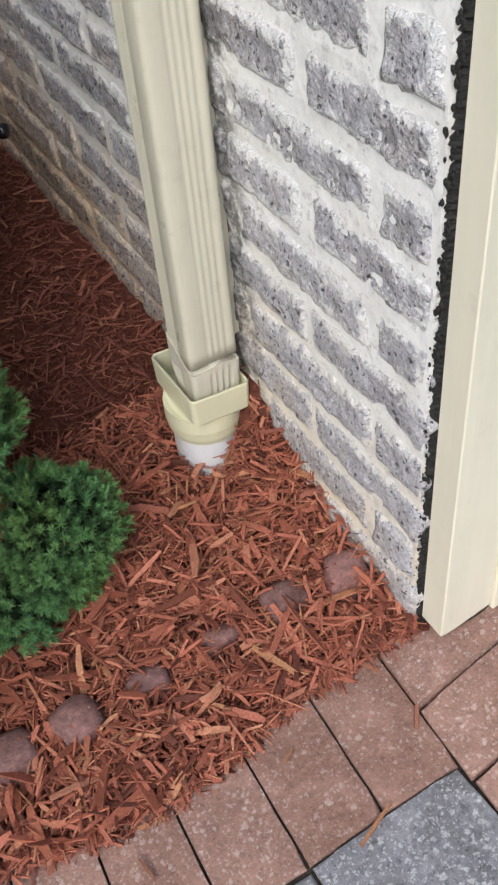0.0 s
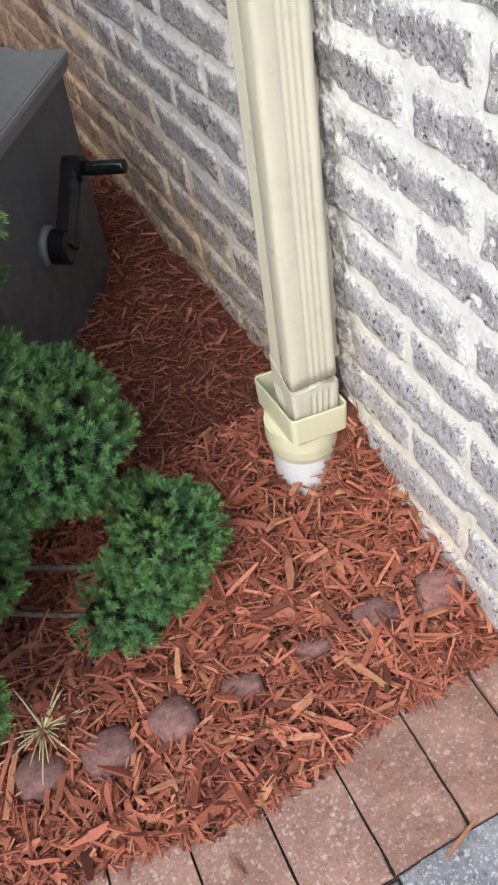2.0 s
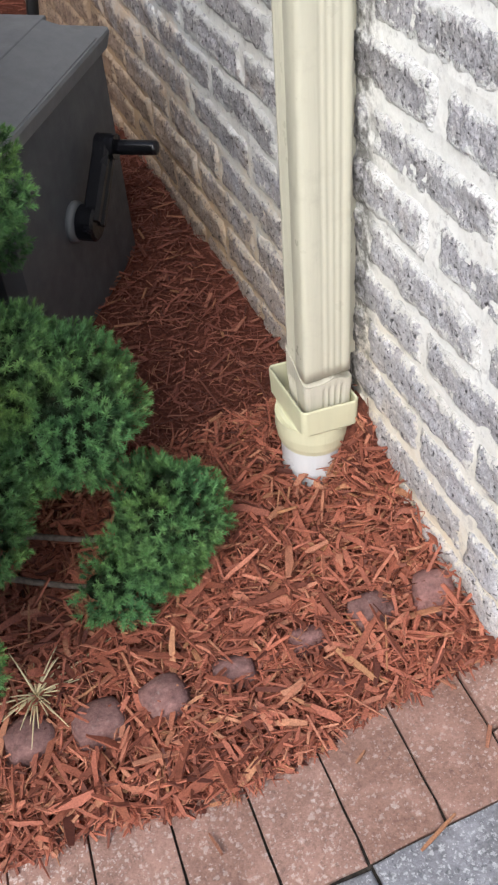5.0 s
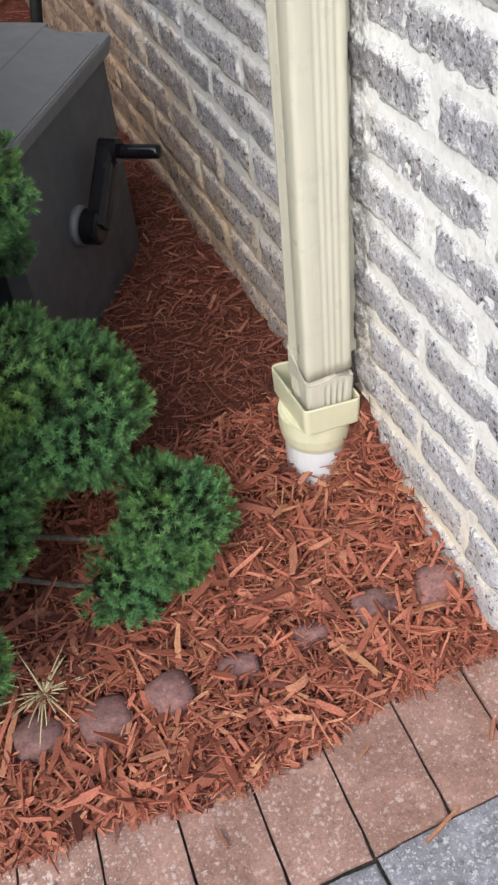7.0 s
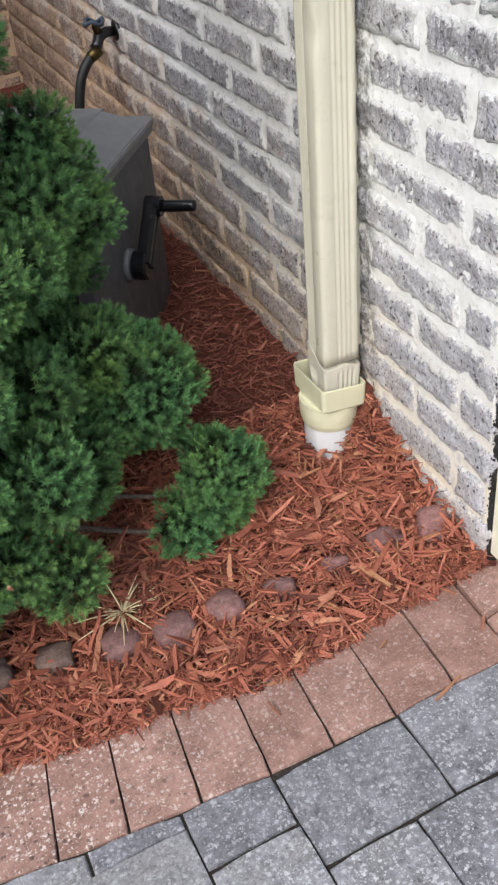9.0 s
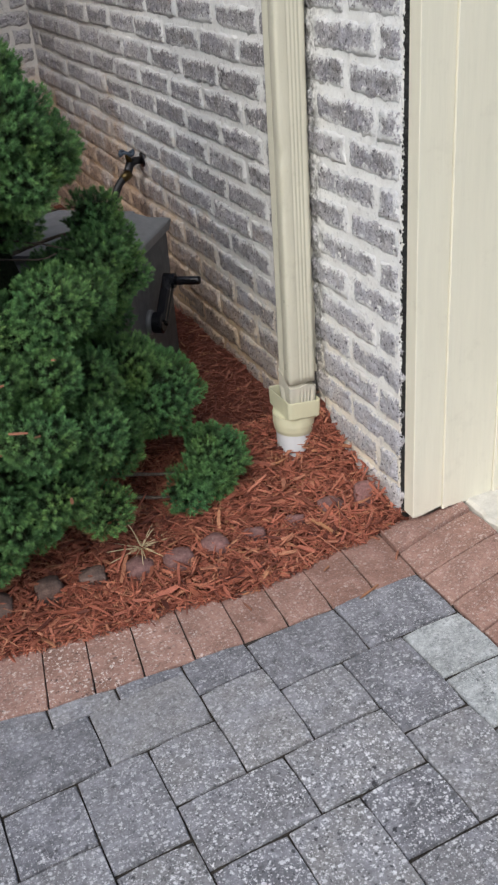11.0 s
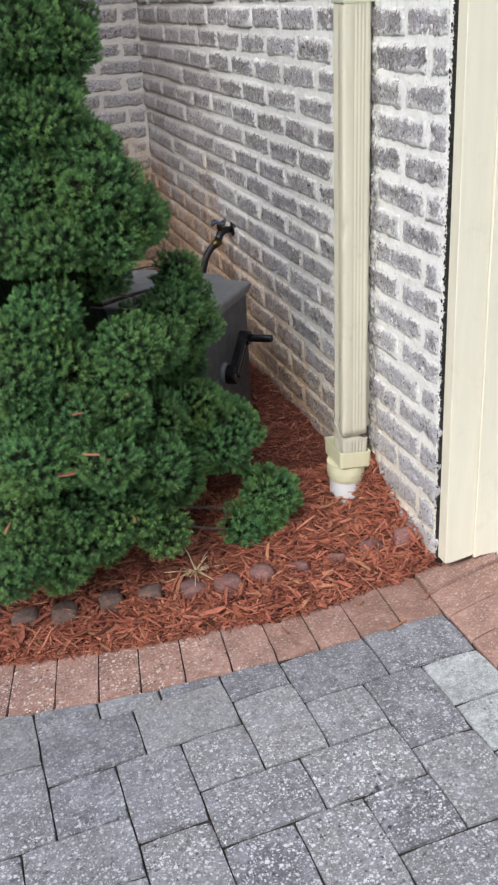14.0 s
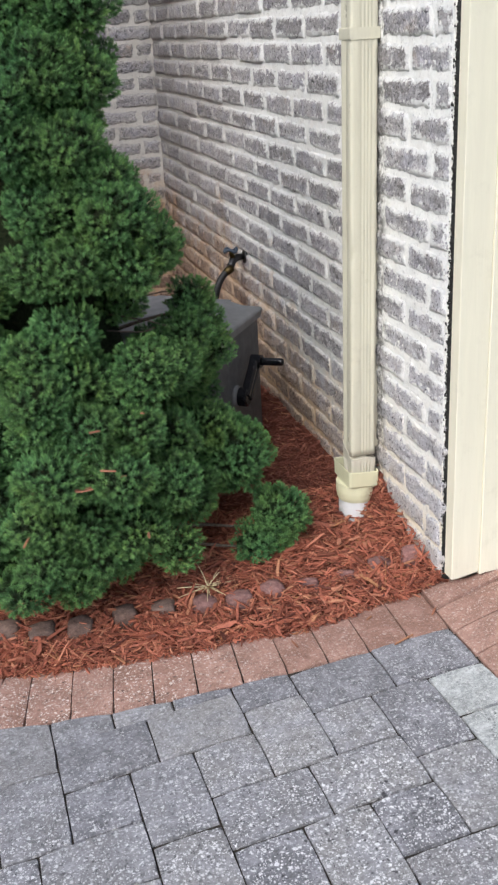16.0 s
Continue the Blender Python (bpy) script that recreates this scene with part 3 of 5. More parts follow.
# black sealant squeezed out between casing and brick
bm = bmesh.new()
rings = []
for k in range(900):
    z = 0.03 + k * 0.0031
    a = 0.006 * noise.noise((k * 0.16, 1.0, 0.0)) + 0.009 * noise.noise((k * 0.75, 4.0, 0.0))
    b = 0.008 * noise.noise((k * 0.13, 9.0, 2.0)) + 0.008 * noise.noise((k * 0.6, 3.0, 2.0))
    rings.append([(0.2665 + a * 0.5, 0.1665 + b, z), (0.2685 + a * 0.8, 0.1620 + b * 0.5, z), (0.2745 + a * 0.2, 0.1562, z), (0.285, 0.157, z), (0.285, 0.172, z)])
loft(bm, rings)
rs = random.Random(64)
for k in range(620):
    q = bmesh.ops.create_icosphere(bm, subdivisions=1, radius=rs.uniform(0.0008, 0.0030))["verts"]
    s = 0.7 * rs.random() ** 3
    o = Vector((0.2665 - 0.0075 * s, 0.1590 + 0.0105 * s, rs.uniform(0.08, 2.7)))
    for v in q:
        v.co = o + Vector((v.co.x * 0.8, v.co.y, v.co.z * rs.uniform(1.0, 2.2)))
tagged(part("sealant", bm, SEAL), "crumbling black sealant between the casing and the brick wall", "sealant", kind="structure")
bm = bmesh.new()
box(bm, (0.6605, 0.16, 0.0), (3.2, 0.30, WALL_TOP))
tagged(part("garage_door", bm, TRIM), "cream garage door beyond the casing", "garage door", kind="structure")

# plain unseen walls, added to keep sky light out of the far corner
for nm, lo, hi in (("wall_upper_east", (WALL + 0.012, 0.171, WALL_TOP), (WALL + 0.24, BACK + 0.3, SKY_BLOCK_TOP)), ("wall_upper_north", (-1.72, BACK + 0.012, WALL_TOP), (WALL + 0.012, BACK + 0.24, SKY_BLOCK_TOP)),
                   ("wall_west", (-1.72, 1.30, -0.3), (-1.48, BACK, SKY_BLOCK_TOP)), ("wall_garage", (WALL + 0.24, 0.20, WALL_TOP), (3.2, 0.44, SKY_BLOCK_TOP))):
    bm = bmesh.new()
    box(bm, lo, hi)
    tagged(part(nm, bm, PLAIN), "plain grey unseen wall added to block sky light", "wall", kind="structure")

# concrete sill of the garage
bm = bmesh.new()
rg = random.Random(5)
edge = [(0.408 + rg.uniform(-0.004, 0.004), 0.158 - 0.02 * k) for k in range(24)]
prof = [[(x, y, -0.12), (x, y, 0.060), (x + 0.007, y, 0.068), (3.2, y, 0.080), (3.2, y, -0.12)] for x, y in edge]
loft(bm, prof)
tagged(part("garage_sill", bm, CONCRETE), "pale concrete garage sill with a rough edge", "sill", kind="structure")

# ---- downpipe ----
downspout = empty("downspout", (0.212, 0.552, 0.19), "cream ribbed metal downspout, dented, strapped to the brick wall", "downspout")
SX0, SX1, SY0, SY1 = 0.1755, 0.2465, 0.522, 0.586


def ribbed(x0, x1, y0, y1, z, ribs_x=4, ribs_y=4, depth=0.0013, lean=0.0, dent=0.0):
    """Outline of a corrugated rectangular pipe."""
    pts = []
    r = 0.007

    def run(a, b, ribs, w0, w1):
        (ax, ay), (bx, by) = a, b
        out = []
        n = ribs * 4
        nxv, nyv = (ay - by), (bx - ax)
        ln = math.hypot(nxv, nyv)
        nxv, nyv = nxv / ln, nyv / ln
        for k in range(n + 1):
            w = w0 + (w1 - w0) * k / n
            inside = (0.0, depth * 0.6, depth, depth * 0.6)[k % 4] if 0 < k < n else 0.0
            out.append((ax + (bx - ax) * w + nxv * inside, ay + (by - ay) * w + nyv * inside))
        return out

    def corner(cx, cy, a0):
        return [(cx + r * math.cos(math.radians(a0 + t)), cy + r * math.sin(math.radians(a0 + t))) for t in (0, 30, 60, 90)]

    pts += corner(x0 + r, y0 + r, 180)
    pts += run((x0 + r, y0), (x1 - r, y0), ribs_x, 0.30, 0.93)
    pts += corner(x1 - r, y0 + r, 270)
    pts += run((x1, y0 + r), (x1, y1 - r), ribs_y, 0.2, 0.8)
    pts += corner(x1 - r, y1 - r, 0)
    pts += run((x1 - r, y1), (x0 + r, y1), ribs_x, 0.2, 0.8)
    pts += corner(x0 + r, y1 - r, 90)
    pts += run((x0, y1 - r), (x0, y0 + r), ribs_y, 0.05, 0.55)
    out = []
    for x, y in pts:
        d = dent * math.exp(-(((x - x0) / 0.012) ** 2 + ((y - y0) / 0.016) ** 2))
        out.append((x + lean + d, y + d * 0.4, z))
    return out


def under(parent, name, bm, material, label="", smooth=False):
    """A part built at its place in the world."""
    ob = part(name, bm, material, parent, label, smooth)
    ob.matrix_parent_inverse = parent.matrix_world.inverted()
    return ob


bm = bmesh.new()
zs = [0.245 + 0.02 * k for k in range(133)]
rings = []
for z in zs:
    dent = 0.011 * math.exp(-((z - 0.80) / 0.014) ** 2) + 0.0025 * math.exp(-((z - 0.72) / 0.05) ** 2) + 0.0012 * noise.noise((z * 6, 0, 0))
    rings.append(ribbed(SX0, SX1, SY0, SY1, z, lean=0.010 * (z - 0.25), dent=dent))
loft(bm, rings)
under(downspout, "pipe", bm, SPOUT, "", True)
# unseen filler behind the pipe, added to block light through the gap
bm = bmesh.new()
loft(bm, [[(SX1 - 0.004 + 0.010 * (z - 0.25), 0.536, z), (max(0.2605, SX1 + 0.002 + 0.010 * (z - 0.25)), 0.540, z), (max(0.2605, SX1 + 0.002 + 0.010 * (z - 0.25)), 0.574, z), (SX1 - 0.004 + 0.010 * (z - 0.25), 0.578, z)] for z in (0.26, 1.0, 1.7, 2.8)])
under(downspout, "back_seam", bm, SPOUT)
# crimped foot that slips into the adapter
bm = bmesh.new()
c0 = (SX0 - 0.0012, SX1 + 0.0014, SY0 - 0.0014, SY1 + 0.0014)


def foot_top(x, y, z):
    """The torn upper rim: level in front, climbing along the side away from the wall."""
    side = 0.034 * max(0.0, (y - SY0) / (SY1 - SY0)) if x < SX0 + 0.006 else 0.0
    tear = 0.0045 * math.sin((x - 0.2) * 95) * float(smooth01(0.198, 0.225, x))
    return z + side + tear


rings = [ribbed(SX0 + 0.001, SX1 - 0.002, SY0 + 0.001, SY1 - 0.002, 0.155, 4, 4, 0.0030),
         ribbed(SX0 + 0.0005, SX1, SY0 + 0.0005, SY1, 0.196, 4, 4, 0.0026),
         ribbed(*c0, 0.222, 4, 4, 0.0018), ribbed(*c0, 0.228, 4, 4, 0.0005)]
rings.append([(x, y, foot_top(x, y, z)) for x, y, z in ribbed(*c0, 0.236, 4, 4, 0.0002)])
rings.append([(x + (0.0035 if x < 0.18 else -0.003 if x > 0.243 else 0), y + (0.003 if y < SY0 + 0.002 else 0), z - 0.0015) for x, y, z in rings[-1]])
loft(bm, rings)
under(downspout, "crimped_foot", bm, FOOT, "crimped end of the downspout, slightly torn")
# strap
bm = bmesh.new()
lo, hi = 1.306, 1.332
L = 0.0107
out = [(SX0 - 0.002 + L, SY0 - 0.002), (SX1 + 0.002 + L, SY0 - 0.002), (SX1 + 0.002 + L, SY1 + 0.002), (SX0 - 0.002 + L, SY1 + 0.002)]
loft(bm, [[(x, y, lo) for x, y in out], [(x - 0.001 if x < 0.2 else x + 0.001, y, lo + 0.003) for x, y in out], [(x - 0.001 if x < 0.2 else x + 0.001, y, hi - 0.003) for x, y in out], [(x, y, hi) for x, y in out]])
box(bm, (SX1 + L, SY1 - 0.004, lo), (WALL + 0.002, SY1 + 0.001, hi))
under(downspout, "strap", bm, SPOUT)

adapter = empty("drain_adapter", (0.205, 0.563, 0.09), "pale yellow plastic adapter joining the downspout to a white pipe", "pipe adapter")
AX0, AX1, AY0, AY1 = 0.163, 0.2535, 0.510, 0.630


def square_ring(x0, x1, y0, y1, z, r=0.009, tilt=0.0, n=6):
    out = []
    for cx, cy, a in ((x0 + r, y0 + r, 180), (x1 - r, y0 + r, 270), (x1 - r, y1 - r, 0), (x0 + r, y1 - r, 90)):
        for k in range(n):
            t = math.radians(a + 90 * k / (n - 1))
            x, y = cx + r * math.cos(t), cy + r * math.sin(t)
            out.append((x, y, z - tilt * (x - x0)))
    return out


def round_ring(cx, cy, rad, z, n=72):
    return [(cx + rad * math.cos(math.tau * k / n), cy + rad * math.sin(math.tau * k / n), z) for k in range(n)]


ACX, ACY = 0.207, 0.570
T = 0.10


def turned(ring, n):
    """Starts a ring n points later."""
    return ring[n:] + ring[:n]


def throat(rad, z):
    return turned(round_ring(ACX, ACY, rad, z), 36)


bm = bmesh.new()
rings = [throat(0.047, 0.100), throat(0.047, 0.142), square_ring(AX0 + 0.005, AX1 - 0.005, AY0 + 0.005, AY1 - 0.005, 0.160, 0.006, T, 18),
         square_ring(AX0 + 0.0035, AX1 - 0.0035, AY0 + 0.0035, AY1 - 0.0035, 0.203, 0.006, T, 18),
         square_ring(AX0 + 0.001, AX1 - 0.001, AY0 + 0.001, AY1 - 0.001, 0.2045, 0.008, T, 18),
         square_ring(AX0, AX1, AY0, AY1, 0.202, 0.009, T, 18),
         square_ring(AX0 + 0.001, AX1 - 0.001, AY0 + 0.001, AY1 - 0.001, 0.160, 0.009, T, 18),
         square_ring(AX0 + 0.006, AX1 - 0.006, AY0 + 0.006, AY1 - 0.006, 0.153, 0.012, T, 18), throat(0.0555, 0.148)]
loft(bm, rings, cap=False)
under(adapter, "socket", bm, ADAPTER, "square yellow socket", smooth=False)
bm = bmesh.new()
loft(bm, [round_ring(ACX, ACY, 0.0480, 0.150), round_ring(ACX, ACY, 0.0560, 0.152), round_ring(ACX, ACY, 0.0565, 0.128), round_ring(ACX, ACY, 0.0545, 0.112), round_ring(ACX, ACY, 0.0515, 0.102), round_ring(ACX, ACY, 0.047, 0.1005)], cap=False)
under(adapter, "collar", bm, ADAPTER)
bm = bmesh.new()
loft(bm, [round_ring(ACX, ACY, 0.0495, 0.128), round_ring(ACX, ACY, 0.0495, -0.02)])
under(adapter, "pipe", bm, PVC, "white plastic drain pipe")

# ---- hose box ----
BRZ = math.degrees(math.atan2(-0.792, -0.611))      # along the crank side
hose_box = empty("hose_reel_box", (0.150, 1.238, 0.075), "closed charcoal plastic hose reel box with a black crank", "hose box", rz=BRZ)
# local x runs along the crank side, local y away from the crank (to the rear), crank side at y = 0
BL, BW, BH = 0.46, 0.56, 0.395


def rect(x0, x1, y0, y1, z, r=0.012):
    return [(x, y, zz) for x, y, zz in square_ring(x0, x1, y0, y1, z, r)]


def chamfered(x0, x1, y0, y1, z, c=0.024):
    """A rectangle with flat cut corners."""
    return [(x0, y0 + c, z), (x0 + c, y0, z), (x1 - c, y0, z), (x1, y0 + c, z), (x1, y1 - c, z), (x1 - c, y1, z), (x0 + c, y1, z), (x0, y1 - c, z)]


bm = bmesh.new()
loft(bm, [chamfered(0.000, BL, -BW, 0.000, -0.03), chamfered(0.000, BL, -BW, 0.000, 0.10), chamfered(0.001, BL - 0.001, -BW + 0.001, -0.001, BH, 0.020)])
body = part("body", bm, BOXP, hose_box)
bm = bmesh.new()
lid_rings = [rect(0.001, BL - 0.001, -BW + 0.001, -0.001, BH - 0.006, 0.012), rect(-0.004, BL + 0.004, -BW - 0.004, 0.004, BH - 0.004, 0.012), rect(-0.010, BL + 0.010, -BW - 0.010, 0.010, BH + 0.020, 0.010),
             rect(-0.009, BL + 0.009, -BW - 0.009, 0.009, BH + 0.026, 0.012), rect(0.020, BL - 0.020, -BW + 0.020, -0.020, BH + 0.036, 0.014)]
loft(bm, lid_rings)
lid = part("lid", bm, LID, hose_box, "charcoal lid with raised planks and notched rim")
# sloping rim pieces that stop short of the corners
for y0, y1, y2 in ((0.006, -0.012, -0.085), (-BW - 0.006, -BW + 0.012, -BW + 0.085)):
    bm = bmesh.new()
    loft(bm, [[(x, y0, BH + 0.020), (x, y0, BH + 0.029), (x, y1, BH + 0.036), (x, y2, BH + 0.056), (x, y2, BH + 0.020)] for x in (0.045, BL - 0.045)])
    bmesh.ops.recalc_face_normals(bm, faces=bm.faces[:])
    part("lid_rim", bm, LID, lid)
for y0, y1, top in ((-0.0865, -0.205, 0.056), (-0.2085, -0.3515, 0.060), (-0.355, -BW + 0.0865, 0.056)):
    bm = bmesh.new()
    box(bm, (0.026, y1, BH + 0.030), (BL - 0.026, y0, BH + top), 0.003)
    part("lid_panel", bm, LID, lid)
CRX, CRZ = 0.246, 0.200
bm = bmesh.new()
tube(bm, [(CRX, -0.004, CRZ), (CRX, 0.007, CRZ), (CRX, 0.011, CRZ)], [0.0345, 0.0345, 0.031], 28)
part("bearing_plate", bm, Mat("grey_plastic", (0.15, 0.155, 0.16), 0.35).m, hose_box, "round pale grey bearing plate", True)
bm = bmesh.new()
tube(bm, [(CRX, 0.014, CRZ), (CRX, 0.040, CRZ), (CRX, 0.044, CRZ)], [0.030, 0.030, 0.025], 20)
HX, HZ = 0.150, 0.288
d = Vector((HX - CRX, 0, HZ - CRZ)).normalized()
n2 = Vector((-d.z, 0, d.x))
base = [Vector((CRX, 0.0, CRZ)), Vector((HX, 0.0, HZ))]
arm = []
for q, w in ((0.0, 0.022), (0.25, 0.021), (0.75, 0.020), (1.0, 0.020)):
    c = base[0].lerp(base[1], q)
    arm.append([tuple(c + n2 * x + Vector((0, y, 0))) for x, y in ((-w, 0.026), (-w * 0.8, 0.021), (w * 0.8, 0.021), (w, 0.026), (w, 0.044), (w * 0.75, 0.050), (w * 0.3, 0.050), (w * 0.12, 0.045), (-w * 0.12, 0.045), (-w * 0.3, 0.050), (-w * 0.75, 0.050), (-w, 0.044))])
loft(bm, arm)
tube(bm, [Vector((HX, 0.022, HZ)), Vector((HX, 0.056, HZ))], 0.021, 16)
crank = part("crank_arm", bm, BLACK, hose_box, "black plastic crank arm")
bm = bmesh.new()
tube(bm, [(HX, 0.05, HZ), (HX, 0.065, HZ), (HX, 0.122, HZ + 0.002), (HX, 0.128, HZ + 0.002), (HX, 0.130, HZ + 0.002)], [0.011, 0.0125, 0.0120, 0.0105, 0.005], 16)
part("crank_handle", bm, BLACK, crank, "", True)

# ---- hose tap on the wall ----
tap = empty("hose_tap", (WALL, 1.757, 0.55), "small weathered metal hose tap on the brick wall", "tap")
bm = bmesh.new()
tube(bm, [(WALL + 0.005, 1.757, 0.55), (WALL - 0.004, 1.757, 0.55), (WALL - 0.006, 1.757, 0.55)], [0.026, 0.026, 0.02], 18)
under(tap, "flange", bm, SILVER, "", True)
bm = bmesh.new()
tube(bm, [(WALL - 0.004, 1.757, 0.55), (WALL - 0.03, 1.752, 0.552), (WALL - 0.05, 1.747, 0.545), (WALL - 0.060, 1.737, 0.530), (WALL - 0.066, 1.733, 0.524)], [0.012, 0.013, 0.015, 0.014, 0.015], 14)
under(tap, "spout", bm, SILVER, "", True)
bm = bmesh.new()
tube(bm, [(WALL - 0.048, 1.747, 0.55), (WALL - 0.056, 1.743, 0.572), (WALL - 0.058, 1.742, 0.583)], [0.012, 0.009, 0.006], 12)
under(tap, "stem", bm, BRASS, "", True)
bm = bmesh.new()
ring_pts = []
for k in range(17):
    t = k * math.tau / 16
    ring_pts.append((WALL - 0.058 + 0.023 * math.cos(t), 1.742 + 0.023 * math.sin(t), 0.583 + 0.006 * math.cos(3 * t)))
tube(bm, ring_pts, 0.005, 8, False)
tube(bm, [(WALL - 0.086, 1.742, 0.583), (WALL - 0.03, 1.742, 0.583)], 0.004, 8)
under(tap, "handwheel", bm, BLUE, "faded blue handwheel", True)
hose = empty("garden_hose", (0.19, 1.727, 0.3), "black rubber garden hose with a brass coupling", "hose")
bm = bmesh.new()
A0, A1, A2, A3 = Vector((0.193, 1.727, 0.515)), Vector((0.13, 1.712, 0.49)), Vector((0.105, 1.707, 0.42)), Vector((0.10, 1.677, 0.10))
pts = [A0 * (1 - t) ** 3 + A1 * 3 * t * (1 - t) ** 2 + A2 * 3 * t * t * (1 - t) + A3 * t ** 3 for t in [k / 16 for k in range(17)]]
tube(bm, pts, 0.0130, 12)
under(hose, "tube", bm, RUBBER, "", True)
bm = bmesh.new()
tube(bm, [(0.202, 1.730, 0.520), (0.186, 1.726, 0.512), (0.172, 1.722, 0.505)], [0.0155, 0.0155, 0.0135], 14)
under(hose, "coupling", bm, BRASS, "brass coupling", True)

# ---- edging stones half buried in the bark ----


def edging_stone(x, y, turn, sx, sy, seed):
    rg = random.Random(seed)
    bm = bmesh.new()
    bmesh.ops.create_cube(bm, size=1.0)
    bmesh.ops.subdivide_edges(bm, edges=bm.edges[:], cuts=5, use_grid_fill=True)
    off = rg.uniform(0, 50)
    for v in bm.verts:
        p = v.co
        s = p.normalized() * 0.62
        f = 0.5
        q = p * (1 - f) + s * f
        w = 1.06 + 0.13 * noise.noise((q.x * 2.2 + off, q.y * 2.2, q.z * 2.2))
        v.co = Vector((q.x * sx * w, q.y * sy * w, q.z * 0.075 * w))
    old = x < -0.36
    ob = part("edging_stone", bm, EDGE_OLD if old else EDGE, None, "weathered brown edging stone half buried in bark mulch" if old else "dark red tumbled edging stone half buried in bark mulch", True)
    z = float(mulch_z(x, y)) - (0.013 if x < -0.36 else 0.015 if x < -0.09 else 0.028 if x < 0.1 else 0.021) + rg.uniform(-0.004, 0.004)
    ob.matrix_world = pose(x, y, z, rg.uniform(-9, 9), rg.uniform(-9, 9), turn - math.degrees(math.atan((kerb_y(x - 0.08) - kerb_y(x + 0.08)) / 0.16)))
    return tagged(ob, "", "stone", "edging stones")


STONES = [(0.232, 0.258, -18, 0.075, 0.062), (0.150, 0.280, 6, 0.09, 0.068), (0.058, 0.285, 2, 0.075, 0.045), (-0.048, 0.282, -4, 0.08, 0.048), (-0.140, 0.284, 7, 0.085, 0.075), (-0.228, 0.290, 3, 0.095, 0.075), (-0.318, 0.312, 9, 0.09, 0.075), (-0.415, 0.335, -6, 0.085, 0.07), (-0.510, 0.35, 4, 0.085, 0.075), (-0.625, 0.36, -3, 0.09, 0.085), (-0.715, 0.385, 8, 0.095, 0.085), (-0.80, 0.42, 0, 0.09, 0.085), (-0.89, 0.46, 5, 0.09, 0.08), (-0.98, 0.50, -4, 0.09, 0.08)]
for k, (x, y, tn, sx, sy) in enumerate(STONES):
    edging_stone(x, y, tn, sx * 0.66, sy * 0.64, 40 + k)

# ---- spruce ----
TX, TY = -0.58, 0.72
spruce = empty("dwarf_spruce", (TX, TY, 0.05), "dense dark green dwarf spruce with clumped boughs", "conifer")


def girth(z):
    return float(np.interp(z, [0.05, 0.2, 0.35, 0.5, 0.6, 0.7, 0.8, 0.95, 1.1, 1.27, 1.45, 1.7, 1.95], [0.42, 0.48, 0.51, 0.50, 0.45, 0.40, 0.40, 0.37, 0.32, 0.24, 0.17, 0.08, 0.02]))


# clumps tier by tier: x, y, z, radius
TOP = [(-0.55, 0.54, 1.28, 0.114), (-0.455, 0.56, 1.26, 0.080), (-0.41, 0.64, 1.29, 0.055), (-0.51, 0.48, 1.12, 0.111), (-0.435, 0.49, 1.045, 0.088), (-0.44, 0.57, 1.42, 0.08), (-0.62, 0.48, 1.14, 0.10), (-0.65, 0.50, 1.21, 0.10)]
SKIRT = [(-0.56, 0.42, 1.00, 0.109), (-0.43, 0.44, 0.97, 0.105), (-0.35, 0.48, 0.89, 0.074), (-0.52, 0.39, 0.88, 0.097), (-0.40, 0.42, 0.86, 0.081), (-0.62, 0.38, 0.87, 0.09), (-0.33, 0.62, 0.87, 0.09)]
MIDDLE = [(-0.56, 0.37, 0.735, 0.073), (-0.64, 0.37, 0.71, 0.079), (-0.40, 0.39, 0.635, 0.09), (-0.31, 0.45, 0.60, 0.072), (-0.54, 0.34, 0.63, 0.092), (-0.43, 0.34, 0.58, 0.08), (-0.65, 0.34, 0.62, 0.085),
          (-0.205, 0.68, 0.575, 0.088), (-0.210, 0.66, 0.655, 0.070), (-0.215, 0.65, 0.712, 0.052), (-0.30, 0.72, 0.83, 0.07), (-0.42, 0.66, 0.75, 0.085), (-0.255, 0.58, 0.635, 0.068), (-0.33, 0.80, 0.80, 0.085), (-0.30, 0.62, 0.58, 0.10), (-0.235, 0.76, 0.47, 0.09), (-0.19, 0.86, 0.42, 0.075), (-0.30, 0.70, 0.50, 0.12)]
BELLY = [(-0.65, 0.30, 0.55, 0.073), (-0.55, 0.29, 0.53, 0.079), (-0.43, 0.29, 0.51, 0.08), (-0.65, 0.26, 0.45, 0.091), (-0.51, 0.26, 0.43, 0.092), (-0.36, 0.30, 0.36, 0.089), (-0.30, 0.42, 0.43, 0.085),
         (-0.166, 0.585, 0.300, 0.128), (-0.27, 0.66, 0.30, 0.13), (-0.225, 0.60, 0.368, 0.095), (-0.32, 0.50, 0.26, 0.11)]
GROUND_TIER = [(-0.69, 0.26, 0.33, 0.087), (-0.58, 0.26, 0.30, 0.094), (-0.45, 0.28, 0.26, 0.09), (-0.68, 0.28, 0.21, 0.077), (-0.54, 0.28, 0.18, 0.085), (-0.375, 0.33, 0.160, 0.078), (-0.74, 0.31, 0.14, 0.065), (-0.62, 0.33, 0.12, 0.07), (-0.48, 0.36, 0.12, 0.065)]
lobes = []
shift = random.Random(5)
